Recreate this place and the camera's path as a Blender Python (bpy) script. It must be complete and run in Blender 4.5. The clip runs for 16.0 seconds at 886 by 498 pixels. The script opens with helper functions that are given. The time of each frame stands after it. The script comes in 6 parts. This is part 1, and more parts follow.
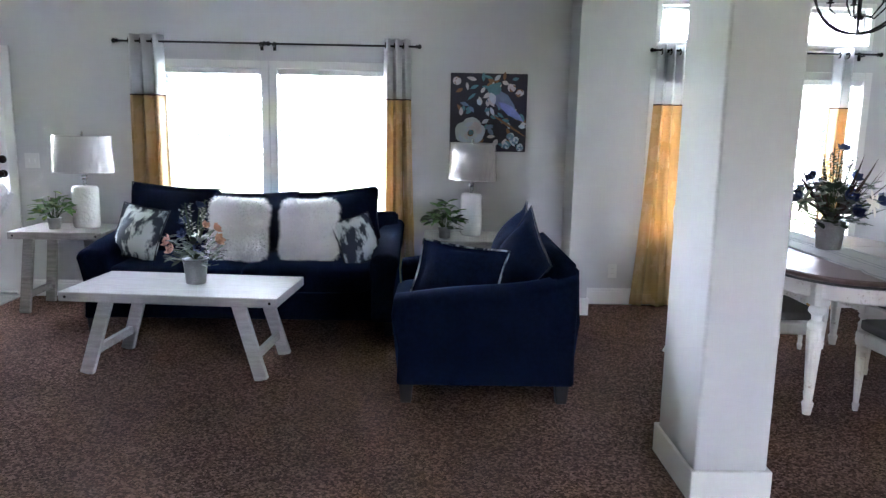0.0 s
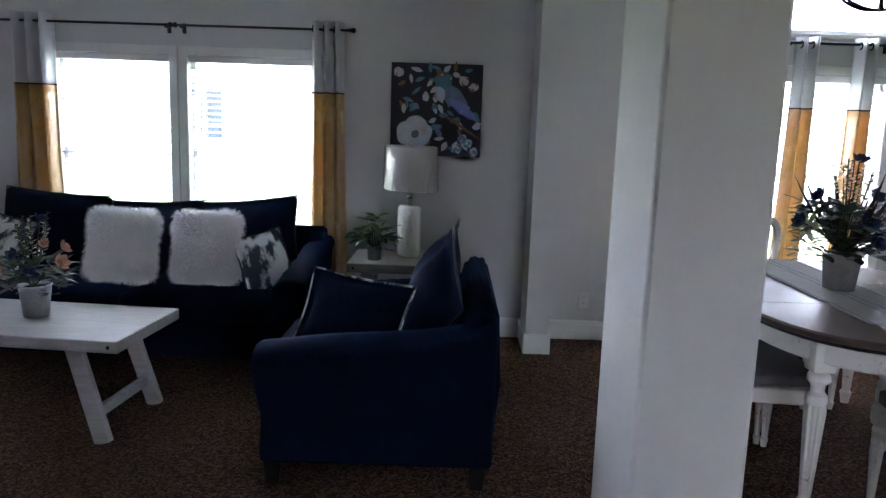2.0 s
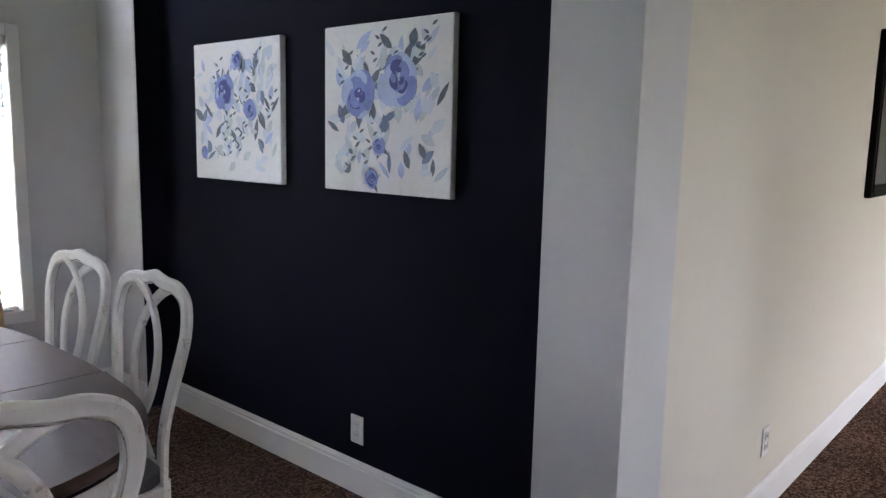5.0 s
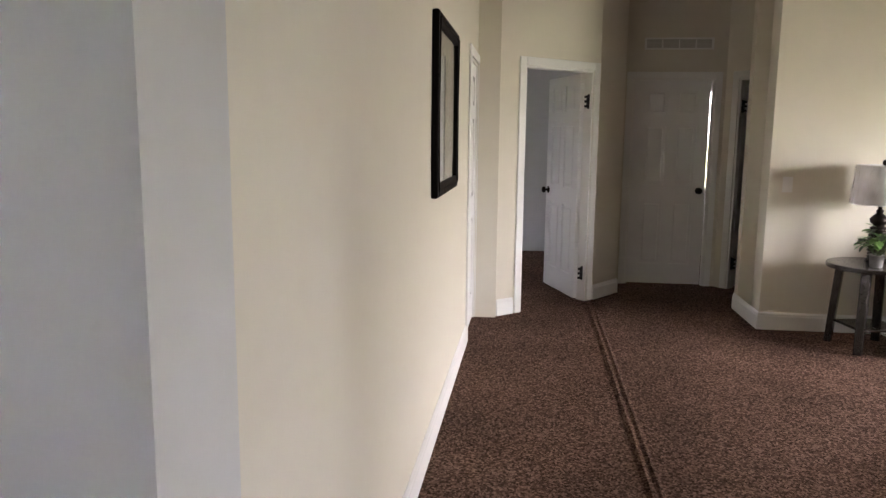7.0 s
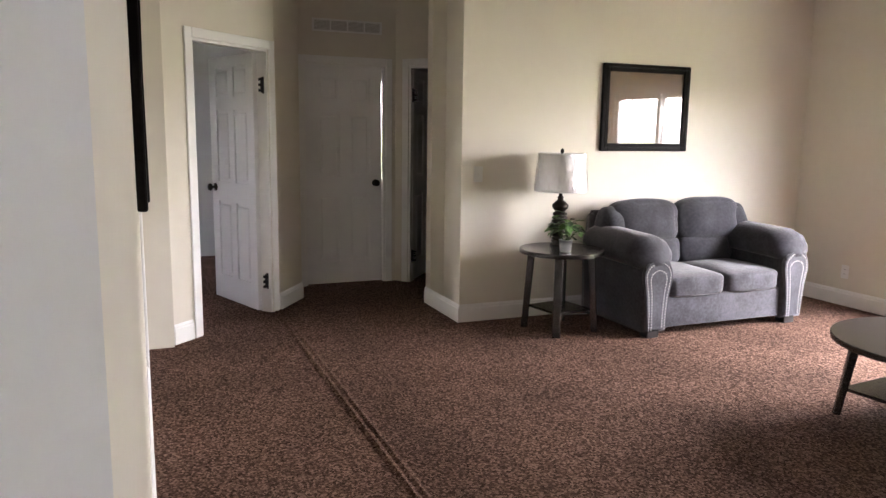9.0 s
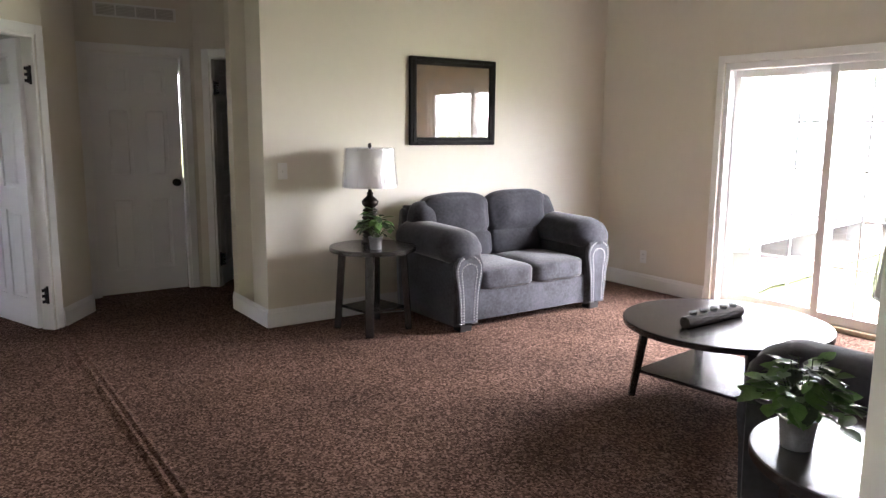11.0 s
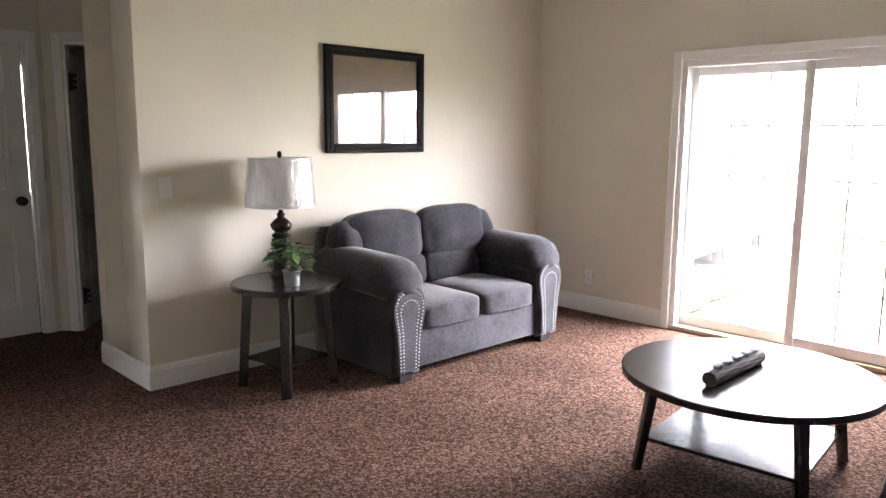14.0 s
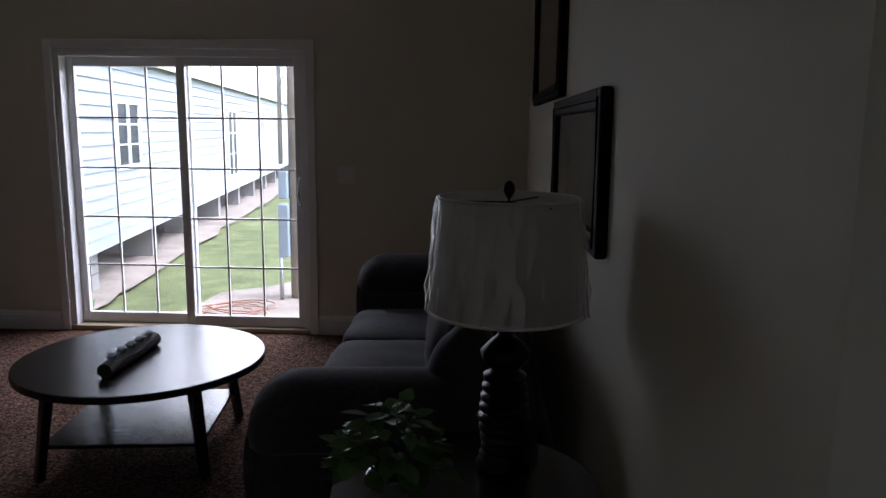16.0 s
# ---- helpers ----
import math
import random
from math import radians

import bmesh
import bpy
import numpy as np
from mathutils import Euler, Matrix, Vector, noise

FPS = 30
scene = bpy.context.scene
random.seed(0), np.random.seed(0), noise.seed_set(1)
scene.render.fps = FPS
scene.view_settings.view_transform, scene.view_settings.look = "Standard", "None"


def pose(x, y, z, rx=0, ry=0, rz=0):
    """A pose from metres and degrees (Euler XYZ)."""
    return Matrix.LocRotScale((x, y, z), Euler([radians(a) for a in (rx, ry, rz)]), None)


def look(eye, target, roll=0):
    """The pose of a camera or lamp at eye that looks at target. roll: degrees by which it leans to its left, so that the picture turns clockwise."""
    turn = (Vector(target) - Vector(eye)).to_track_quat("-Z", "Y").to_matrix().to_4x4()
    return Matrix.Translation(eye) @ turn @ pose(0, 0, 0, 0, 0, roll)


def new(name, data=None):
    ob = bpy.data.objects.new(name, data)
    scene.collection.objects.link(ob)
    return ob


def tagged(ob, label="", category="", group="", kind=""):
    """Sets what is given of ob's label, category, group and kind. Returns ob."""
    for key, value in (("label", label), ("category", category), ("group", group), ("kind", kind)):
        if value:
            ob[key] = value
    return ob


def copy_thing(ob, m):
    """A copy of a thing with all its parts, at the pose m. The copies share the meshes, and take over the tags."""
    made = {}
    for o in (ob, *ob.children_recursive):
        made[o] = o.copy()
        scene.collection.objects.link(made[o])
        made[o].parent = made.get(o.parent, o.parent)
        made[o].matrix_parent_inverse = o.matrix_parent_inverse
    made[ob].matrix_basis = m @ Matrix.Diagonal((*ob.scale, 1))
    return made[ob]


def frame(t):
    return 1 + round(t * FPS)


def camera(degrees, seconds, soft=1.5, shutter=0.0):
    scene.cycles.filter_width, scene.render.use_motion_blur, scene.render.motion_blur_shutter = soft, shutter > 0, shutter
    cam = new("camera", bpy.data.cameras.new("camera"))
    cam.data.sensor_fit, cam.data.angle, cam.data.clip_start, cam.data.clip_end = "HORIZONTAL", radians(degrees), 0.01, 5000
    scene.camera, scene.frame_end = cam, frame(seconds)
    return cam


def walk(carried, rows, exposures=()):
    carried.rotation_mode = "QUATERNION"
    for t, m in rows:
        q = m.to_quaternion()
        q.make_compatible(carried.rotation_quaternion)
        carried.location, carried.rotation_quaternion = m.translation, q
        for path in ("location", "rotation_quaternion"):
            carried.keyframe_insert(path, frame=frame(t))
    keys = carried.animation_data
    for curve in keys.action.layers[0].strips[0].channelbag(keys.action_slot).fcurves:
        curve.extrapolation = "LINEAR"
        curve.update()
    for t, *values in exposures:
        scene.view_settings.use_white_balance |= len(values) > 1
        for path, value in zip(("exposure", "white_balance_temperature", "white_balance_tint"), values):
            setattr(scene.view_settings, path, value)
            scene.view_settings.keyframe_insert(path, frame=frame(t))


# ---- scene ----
cam = camera(62.0, 16.0, soft=1.4)
PATH = [
    (0, (0.015, -0.168, 1.454), (0.05, 1.803, 1.118), 1.1),
    (0.5, (0.127, 0.073, 1.448), (-0.015, 2.04, 1.11), 1.2),
    (1, (0.268, 0.312, 1.423), (-0.026, 2.264, 1.102), 1.4),
    (1.5, (0.427, 0.566, 1.427), (0.125, 2.517, 1.108), 1.3),
    (2, (0.587, 0.766, 1.442), (0.566, 2.738, 1.113), 1.9),
    (2.5, (0.862, 0.993, 1.452), (1.066, 2.956, 1.124), 1.3),
    (3, (1.143, 1.16, 1.475), (1.536, 3.091, 1.133), 1.1),
    (3.5, (1.408, 1.373, 1.483), (2.195, 3.181, 1.147), 0.8),
    (4, (1.677, 1.538, 1.433), (2.75, 3.196, 1.117), 0.5),
    (4.5, (1.894, 1.66, 1.413), (3.154, 3.182, 1.1), 0.7),
    (5, (2.109, 1.835, 1.405), (3.599, 3.137, 1.115), 1.3),
    (7.5, (3.261, 2.369, 1.454), (5.236, 2.366, 1.137), 0.8),
    (8, (3.547, 2.536, 1.439), (5.508, 2.308, 1.12), 1.2),
    (8.5, (3.734, 2.601, 1.432), (5.646, 2.108, 1.113), 1.2),
    (9, (3.805, 2.654, 1.425), (5.631, 1.901, 1.11), 0.8),
    (9.5, (3.798, 2.607, 1.387), (5.514, 1.626, 1.083), 0.2),
    (10, (3.731, 2.531, 1.392), (5.368, 1.422, 1.085), -0.1),
    (12.5, (4.401, 2.239, 1.44), (6.008, 1.094, 1.117), 0.7),
    (13, (4.607, 2.195, 1.431), (6.208, 1.039, 1.112), 0.7),
    (13.5, (4.766, 2.101, 1.429), (6.365, 0.942, 1.112), 0.6),
    (14, (4.846, 2.043, 1.419), (6.263, 0.665, 1.11), 0.5),
    (14.5, (4.86, 2.173, 1.456), (5.801, 0.436, 1.142), 0.5),
    (15, (4.781, 2.174, 1.441), (5.284, 0.264, 1.131), 0.4),
    (15.5, (4.686, 2.123, 1.433), (4.898, 0.16, 1.116), 0.4),
    (16, (4.652, 2.094, 1.436), (4.735, 0.122, 1.113), 0.5),
]
walk(cam, [(t, look(eye, target, roll)) for t, eye, target, roll in PATH],
     [(0, 7.1, 5700, 22), (0.5, 6.75, 5700, 22), (1.5, 6.1, 5700, 22), (2.5, 5.75, 5700, 22), (3.5, 5.2, 5750, 23), (4.2, 4.85, 5750, 24), (5, 5.55, 6050, 24), (7.5, 5.8, 6600, 25), (8.5, 5.85, 6600, 26), (9.5, 6.15, 6250, 24), (10, 6.25, 6150, 22),
      (12.5, 5.0, 6250, 25), (13.3, 5.15, 6250, 25), (14, 5.85, 6250, 25), (14.6, 5.1, 6250, 24), (15.2, 3.5, 5850, 23), (16, 2.6, 5700, 24)])

# ---- daylight: a bright hazy sky ----
SUN_EL, SUN_ROT = 52, 275
world = bpy.data.worlds.new("sky")
scene.world = world
world.use_nodes = True
nt = world.node_tree
bg = nt.nodes["Background"]
sky = nt.nodes.new("ShaderNodeTexSky")
sky.sky_type = "NISHITA"
sky.sun_disc = False
sky.sun_elevation, sky.sun_rotation = radians(SUN_EL), radians(SUN_ROT)
sky.dust_density, sky.air_density = 1.5, 1.0
haze = nt.nodes.new("ShaderNodeHueSaturation")
haze.inputs["Saturation"].default_value = 0.22
nt.links.new(sky.outputs[0], haze.inputs["Color"])
nt.links.new(haze.outputs[0], bg.inputs[0])
bg.inputs[1].default_value = 0.15
sun = new("sun", bpy.data.lights.new("sun", "SUN"))
sun.data.energy, sun.data.angle, sun.data.color = 0.6, radians(15), (1, 0.95, 0.88)
sun.matrix_basis = look((0, 0, 20), (-6 * math.sin(radians(SUN_ROT)), -6 * math.cos(radians(SUN_ROT)), 20 - 6 * math.tan(radians(SUN_EL))))

# added area lamp outside the sliding door, boosting the sky's light on the floor
slider_fill = new("slider_fill_lamp", bpy.data.lights.new("slider_fill_lamp", "AREA"))
slider_fill.data.shape, slider_fill.data.size, slider_fill.data.size_y = "RECTANGLE", 1.70, 1.90
slider_fill.data.spread = radians(115)
slider_fill.data.energy, slider_fill.data.color = 5.4, (1.0, 0.98, 0.88)
slider_fill.matrix_basis = look((6.5, -3.75, 1.75), (6.9, -1.4, 0.0))


FY = 5.78      # inner face of the front wall
BY = -2.88     # inner face of the back wall
CEIL = 2.75

# ---- materials ----
def mat(name, base, rough=0.6, metal=0.0, var=0.0, scale=8.0, bump=0.0, bscale=60.0, fine=0.0, spec=None, coat=0.0, sheen=0.0, stretch=None, base2=None, edge=None):
    """A surface with colour variation at two scales and fine relief."""
    m = bpy.data.materials.new(name)
    m.use_nodes = True
    n, l = m.node_tree.nodes, m.node_tree.links
    b = n["Principled BSDF"]
    b.inputs["Base Color"].default_value = (*base, 1)
    b.inputs["Roughness"].default_value = rough
    b.inputs["Metallic"].default_value = metal
    if spec is not None:
        b.inputs["Specular IOR Level"].default_value = spec
    if coat:
        b.inputs["Coat Weight"].default_value = coat
    if sheen:
        b.inputs["Sheen Weight"].default_value = sheen
        b.inputs["Sheen Roughness"].default_value = 0.4
    tc = n.new("ShaderNodeTexCoord")
    src = tc.outputs["Object"]
    if stretch:
        mp = n.new("ShaderNodeMapping")
        mp.inputs["Scale"].default_value = stretch
        l.new(src, mp.inputs[0])
        src = mp.outputs[0]
    if var or base2:
        n1, n2 = n.new("ShaderNodeTexNoise"), n.new("ShaderNodeTexNoise")
        n1.inputs["Scale"].default_value, n2.inputs["Scale"].default_value = scale, scale * 9
        n1.inputs["Detail"].default_value = n2.inputs["Detail"].default_value = 4
        l.new(src, n1.inputs["Vector"]), l.new(src, n2.inputs["Vector"])
        mix = n.new("ShaderNodeMix")
        mix.inputs[0].default_value = 0.45
        l.new(n1.outputs["Fac"], mix.inputs[2]), l.new(n2.outputs["Fac"], mix.inputs[3])
        ramp = n.new("ShaderNodeValToRGB")
        lo = [c * (1 - var) for c in base] if base2 is None else list(base)
        hi = [min(1, c * (1 + var)) for c in base] if base2 is None else list(base2)
        p0, p1 = edge or (0.3, 0.7)
        ramp.color_ramp.elements[0].position, ramp.color_ramp.elements[0].color = p0, (*lo, 1)
        ramp.color_ramp.elements[1].position, ramp.color_ramp.elements[1].color = p1, (*hi, 1)
        l.new(mix.outputs[0], ramp.inputs[0])
        l.new(ramp.outputs[0], b.inputs["Base Color"])
        mr = n.new("ShaderNodeMapRange")
        mr.inputs[3].default_value, mr.inputs[4].default_value = max(0, rough - 0.07), min(1, rough + 0.07)
        l.new(n1.outputs["Fac"], mr.inputs[0])
        l.new(mr.outputs[0], b.inputs["Roughness"])
    if bump:
        n3 = n.new("ShaderNodeTexNoise")
        n3.inputs["Scale"].default_value, n3.inputs["Detail"].default_value = bscale, 3
        l.new(src, n3.inputs["Vector"])
        bp = n.new("ShaderNodeBump")
        bp.inputs["Strength"].default_value, bp.inputs["Distance"].default_value = bump, fine or 0.004
        l.new(n3.outputs["Fac"], bp.inputs["Height"])
        l.new(bp.outputs[0], b.inputs["Normal"])
    return m


def glass(name, tint=(0.95, 0.97, 0.97), rough=0.0, ior=1.45):
    m = bpy.data.materials.new(name)
    m.use_nodes = True
    n, l = m.node_tree.nodes, m.node_tree.links
    tr, gl, mx = n.new("ShaderNodeBsdfTransparent"), n.new("ShaderNodeBsdfGlossy"), n.new("ShaderNodeMixShader")
    f0 = ((ior - 1) / (ior + 1)) ** 2
    lw, pw, fr = n.new("ShaderNodeLayerWeight"), n.new("ShaderNodeMath"), n.new("ShaderNodeMath")
    lw.inputs["Blend"].default_value = 0.5
    pw.operation, fr.operation = "POWER", "MULTIPLY_ADD"
    pw.inputs[1].default_value = 5.0
    fr.inputs[1].default_value, fr.inputs[2].default_value = 1 - f0, f0
    l.new(lw.outputs["Facing"], pw.inputs[0]), l.new(pw.outputs[0], fr.inputs[0])
    tr.inputs[0].default_value = (*tint, 1)
    gl.inputs["Roughness"].default_value = rough
    l.new(fr.outputs[0], mx.inputs[0]), l.new(tr.outputs[0], mx.inputs[1]), l.new(gl.outputs[0], mx.inputs[2])
    l.new(mx.outputs[0], n["Material Output"].inputs[0])
    return m


GREY = mat("grey wall paint", (0.60, 0.60, 0.60), 0.7, var=0.02, scale=1.5, bump=0.06, bscale=180)
CREAM = mat("cream wall paint", (0.66, 0.62, 0.53), 0.7, var=0.02, scale=1.5, bump=0.06, bscale=180)
NAVYW = mat("navy wall paint", (0.0055, 0.0062, 0.0135), 0.8, var=0.06, scale=2, bump=0.06, bscale=180, spec=0.06)
TRIM = mat("white trim paint", (0.78, 0.78, 0.76), 0.4, var=0.015, scale=4)
DOORP = mat("white door paint", (0.76, 0.76, 0.76), 0.42, var=0.015, scale=4, bump=0.04, bscale=90)
CEILP = mat("white ceiling paint", (0.75, 0.75, 0.74), 0.9, var=0.02, scale=3, bump=0.3, bscale=120)


def carpet(name):
    """Twisted loop pile: dark tufts with scattered paler ones, worn patches and pile relief."""
    m = bpy.data.materials.new(name)
    m.use_nodes = True
    n, l = m.node_tree.nodes, m.node_tree.links
    b = n["Principled BSDF"]
    b.inputs["Roughness"].default_value = 1.0
    b.inputs["Specular IOR Level"].default_value = 0.05
    tc = n.new("ShaderNodeTexCoord")
    tuft, fine, wear = n.new("ShaderNodeTexVoronoi"), n.new("ShaderNodeTexNoise"), n.new("ShaderNodeTexNoise")
    tuft.inputs["Scale"].default_value = 105
    fine.inputs["Scale"].default_value, fine.inputs["Detail"].default_value, fine.inputs["Roughness"].default_value = 125, 5, 0.72
    wear.inputs["Scale"].default_value, wear.inputs["Detail"].default_value = 1.6, 3
    for t in (tuft, fine, wear):
        l.new(tc.outputs["Object"], t.inputs["Vector"])
    sep = n.new("ShaderNodeSeparateColor")
    l.new(tuft.outputs["Color"], sep.inputs[0])
    mix = n.new("ShaderNodeMix")
    mix.inputs[0].default_value = 0.55
    l.new(sep.outputs[0], mix.inputs[2]), l.new(fine.outputs["Fac"], mix.inputs[3])
    ramp = n.new("ShaderNodeValToRGB")
    e = ramp.color_ramp.elements
    e[0].position, e[0].color = 0.22, (0.022, 0.012, 0.008, 1)
    e[1].position, e[1].color = 0.80, (0.30, 0.19, 0.145, 1)
    k = e.new(0.5)
    k.color = (0.098, 0.056, 0.041, 1)
    l.new(mix.outputs[0], ramp.inputs[0])
    hs = n.new("ShaderNodeHueSaturation")
    mr = n.new("ShaderNodeMapRange")
    mr.inputs[1].default_value, mr.inputs[2].default_value, mr.inputs[3].default_value, mr.inputs[4].default_value = 0.3, 0.7, 0.78, 1.22
    l.new(wear.outputs["Fac"], mr.inputs[0])
    l.new(mr.outputs[0], hs.inputs["Value"])
    l.new(ramp.outputs[0], hs.inputs["Color"])
    l.new(hs.outputs[0], b.inputs["Base Color"])
    bp = n.new("ShaderNodeBump")
    bp.inputs["Strength"].default_value, bp.inputs["Distance"].default_value = 1.0, 0.012
    l.new(mix.outputs[0], bp.inputs["Height"])
    l.new(bp.outputs[0], b.inputs["Normal"])
    return m


CARPET = carpet("brown carpet")
VINYL = mat("grey entry vinyl", (0.20, 0.19, 0.18), 0.5, var=0.3, scale=3, stretch=(1, 6, 1))
BLACKM = mat("black iron", (0.012, 0.012, 0.013), 0.45, metal=0.6, var=0.2, scale=20)
BRONZE = mat("dark bronze metal", (0.02, 0.016, 0.013), 0.38, metal=0.8, var=0.2, scale=15)
CHROME = mat("brushed nickel", (0.6, 0.6, 0.6), 0.25, metal=1.0)
VINYLW = mat("white vinyl frame", (0.80, 0.80, 0.80), 0.35, var=0.01, scale=5)
PANE = glass("window glass")
PLASTIC = mat("white plastic", (0.75, 0.75, 0.73), 0.35)

NAVYV = mat("navy velvet", (0.0034, 0.0066, 0.018), 0.8, var=0.4, scale=5, bump=0.15, bscale=400, sheen=0.14, spec=0.02)
NAVYV.node_tree.nodes["Principled BSDF"].inputs["Sheen Tint"].default_value = (0.06, 0.16, 0.5, 1)
NAVYD = mat("navy velvet piping", (0.003, 0.006, 0.018), 0.85, sheen=0.1)
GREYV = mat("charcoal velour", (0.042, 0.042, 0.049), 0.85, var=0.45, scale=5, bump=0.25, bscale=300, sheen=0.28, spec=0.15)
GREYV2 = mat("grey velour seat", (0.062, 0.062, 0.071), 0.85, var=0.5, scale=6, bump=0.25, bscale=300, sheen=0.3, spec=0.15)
FUR = mat("white faux fur", (0.92, 0.92, 0.94), 0.9, var=0.03, scale=20, sheen=0.4)
DARKFOOT = mat("espresso wood foot", (0.012, 0.009, 0.008), 0.45, var=0.3, scale=10)
WHITEWOOD = mat("whitewashed wood", (0.29, 0.285, 0.285), 0.45, base2=(0.50, 0.495, 0.50), scale=5, stretch=(1.2, 12, 12), edge=(0.25, 0.62), bump=0.12, bscale=30)
WEATHER = mat("weathered grey wood", (0.17, 0.16, 0.15), 0.5, base2=(0.40, 0.38, 0.36), scale=5, stretch=(1.2, 12, 12), edge=(0.3, 0.7), bump=0.12, bscale=30)
DARKWOOD = mat("dark espresso oak", (0.010, 0.009, 0.009), 0.24, spec=0.75, base2=(0.03, 0.026, 0.025), scale=5, stretch=(1.0, 14, 14), bump=0.12, bscale=25)
TABLEWOOD = mat("brown walnut top", (0.045, 0.027, 0.021), 0.42, base2=(0.11, 0.07, 0.057), spec=0.35, scale=4, stretch=(12, 1.0, 12), bump=0.06, bscale=25)
ANTIQUE = mat("antique white paint", (0.30, 0.24, 0.18), 0.5, base2=(0.72, 0.70, 0.67), scale=9, edge=(0.30, 0.42), bump=0.08, bscale=60)
SEATFAB = mat("grey seat linen", (0.10, 0.096, 0.096), 0.9, var=0.2, scale=12, bump=0.3, bscale=500)
LINEN = mat("grey woven runner", (0.33, 0.325, 0.32), 0.95, var=0.2, scale=30, bump=0.4, bscale=600, stretch=(1, 4, 1))
TASSEL = mat("cream cotton tassel", (0.55, 0.50, 0.43), 0.95, var=0.2, scale=40)
CERAMIC = mat("white ceramic", (0.78, 0.78, 0.78), 0.18, var=0.02, scale=10, bump=0.5, bscale=45, fine=0.01)
ZINC = mat("galvanised zinc", (0.45, 0.46, 0.47), 0.38, metal=0.85, var=0.25, scale=14)
LEAF = mat("green leaf", (0.05, 0.13, 0.03), 0.4, base2=(0.14, 0.27, 0.07), scale=25)
LEAFY = mat("variegated leaf", (0.04, 0.10, 0.02), 0.4, base2=(0.32, 0.38, 0.10), scale=40, edge=(0.42, 0.6))
DARKLEAF = mat("dark green leaf", (0.012, 0.03, 0.012), 0.5, base2=(0.04, 0.07, 0.03), scale=25)
STEM = mat("stem", (0.05, 0.08, 0.03), 0.6)
PEACH = mat("peach petal", (0.60, 0.33, 0.22), 0.7, var=0.15, scale=20)
BLUEP = mat("dark blue petal", (0.012, 0.03, 0.10), 0.6, var=0.3, scale=20)
LILY = mat("cream lily petal", (0.72, 0.68, 0.58), 0.6, var=0.1, scale=20)
DRY = mat("dry brown grass", (0.06, 0.045, 0.035), 0.8, var=0.3, scale=20)
SOIL = mat("moss", (0.03, 0.035, 0.02), 0.95, var=0.4, scale=60, bump=0.8, bscale=80)
SHADE = mat("wrapped grey shade", (0.46, 0.45, 0.445), 0.5, var=0.06, scale=6)
SHADEW = mat("wrapped linen shade", (0.74, 0.73, 0.72), 0.6, var=0.05, scale=6)
CURT_T = mat("grey curtain satin", (0.68, 0.68, 0.69), 0.42, var=0.08, scale=12, sheen=0.3)
CURT_G = mat("gold curtain satin", (0.52, 0.345, 0.17), 0.27, var=0.04, scale=5, sheen=0.3, spec=0.9)
CURT_L = mat("dark curtain seam", (0.06, 0.03, 0.02), 0.7)
for c_m, c_col in ((FUR, (0.9, 0.9, 0.92)), (CURT_T, (0.7, 0.7, 0.72)), (CURT_G, (0.84, 0.62, 0.34))):
    n, l = c_m.node_tree.nodes, c_m.node_tree.links
    t_n, m_n = n.new("ShaderNodeBsdfTranslucent"), n.new("ShaderNodeMixShader")
    t_n.inputs[0].default_value = (*c_col, 1)
    m_n.inputs[0].default_value = 0.33
    l.new(n["Principled BSDF"].outputs[0], m_n.inputs[1]), l.new(t_n.outputs[0], m_n.inputs[2])
    l.new(m_n.outputs[0], n["Material Output"].inputs[0])
BLIND = mat("white blind slat", (0.80, 0.80, 0.80), 0.5)
SILVER = mat("silver nailhead", (0.50, 0.49, 0.47), 0.3, metal=1.0)
FRAMEB = mat("black carved frame", (0.006, 0.005, 0.0045), 0.5, var=0.4, scale=30, bump=0.4, bscale=120, spec=0.08)
MATB = mat("cream picture mount", (0.45, 0.40, 0.30), 0.5)
CANVASW = mat("off-white canvas", (0.74, 0.74, 0.76), 0.75, var=0.05, scale=6, bump=0.15, bscale=500)
CANVASD = mat("dark plum canvas", (0.020, 0.020, 0.040), 0.65, var=0.3, scale=6, bump=0.15, bscale=500)
INK = [mat("ink " + nm, c, 0.75, var=v, scale=16) for nm, c, v in (("periwinkle", (0.20, 0.25, 0.58), 0.3), ("deep blue", (0.07, 0.08, 0.30), 0.3), ("pale blue", (0.42, 0.50, 0.72), 0.2), ("grey leaf", (0.12, 0.14, 0.19), 0.4), ("mist", (0.50, 0.56, 0.66), 0.15), ("teal", (0.10, 0.22, 0.28), 0.3), ("blush white", (0.55, 0.52, 0.55), 0.2), ("slate blue", (0.16, 0.22, 0.36), 0.3), ("brown", (0.22, 0.12, 0.07), 0.3), ("pale wash", (0.60, 0.66, 0.74), 0.12), ("pale sage", (0.52, 0.58, 0.60), 0.15))]

# ---- shape helpers ----
def part(name, bm, material, parent=None, label="", smooth=False, at=None):
    """Links a bmesh as one mesh object, under a thing or a part."""
    me = bpy.data.meshes.new(name)
    bmesh.ops.recalc_face_normals(bm, faces=bm.faces)
    bm.to_mesh(me)
    bm.free()
    for m in material if isinstance(material, (list, tuple)) else [material]:
        me.materials.append(m)
    if smooth:
        me.shade_smooth()
    ob = new(name, me)
    if parent is not None:
        ob.parent = parent
    if at is not None:
        ob.matrix_basis = at
    if label:
        ob["label"] = label
    return ob


def shared(name, me, parent, m=None):
    """Another piece on the same mesh."""
    ob = new(name, me)
    ob.parent = parent
    if m is not None:
        ob.matrix_basis = m
    return ob


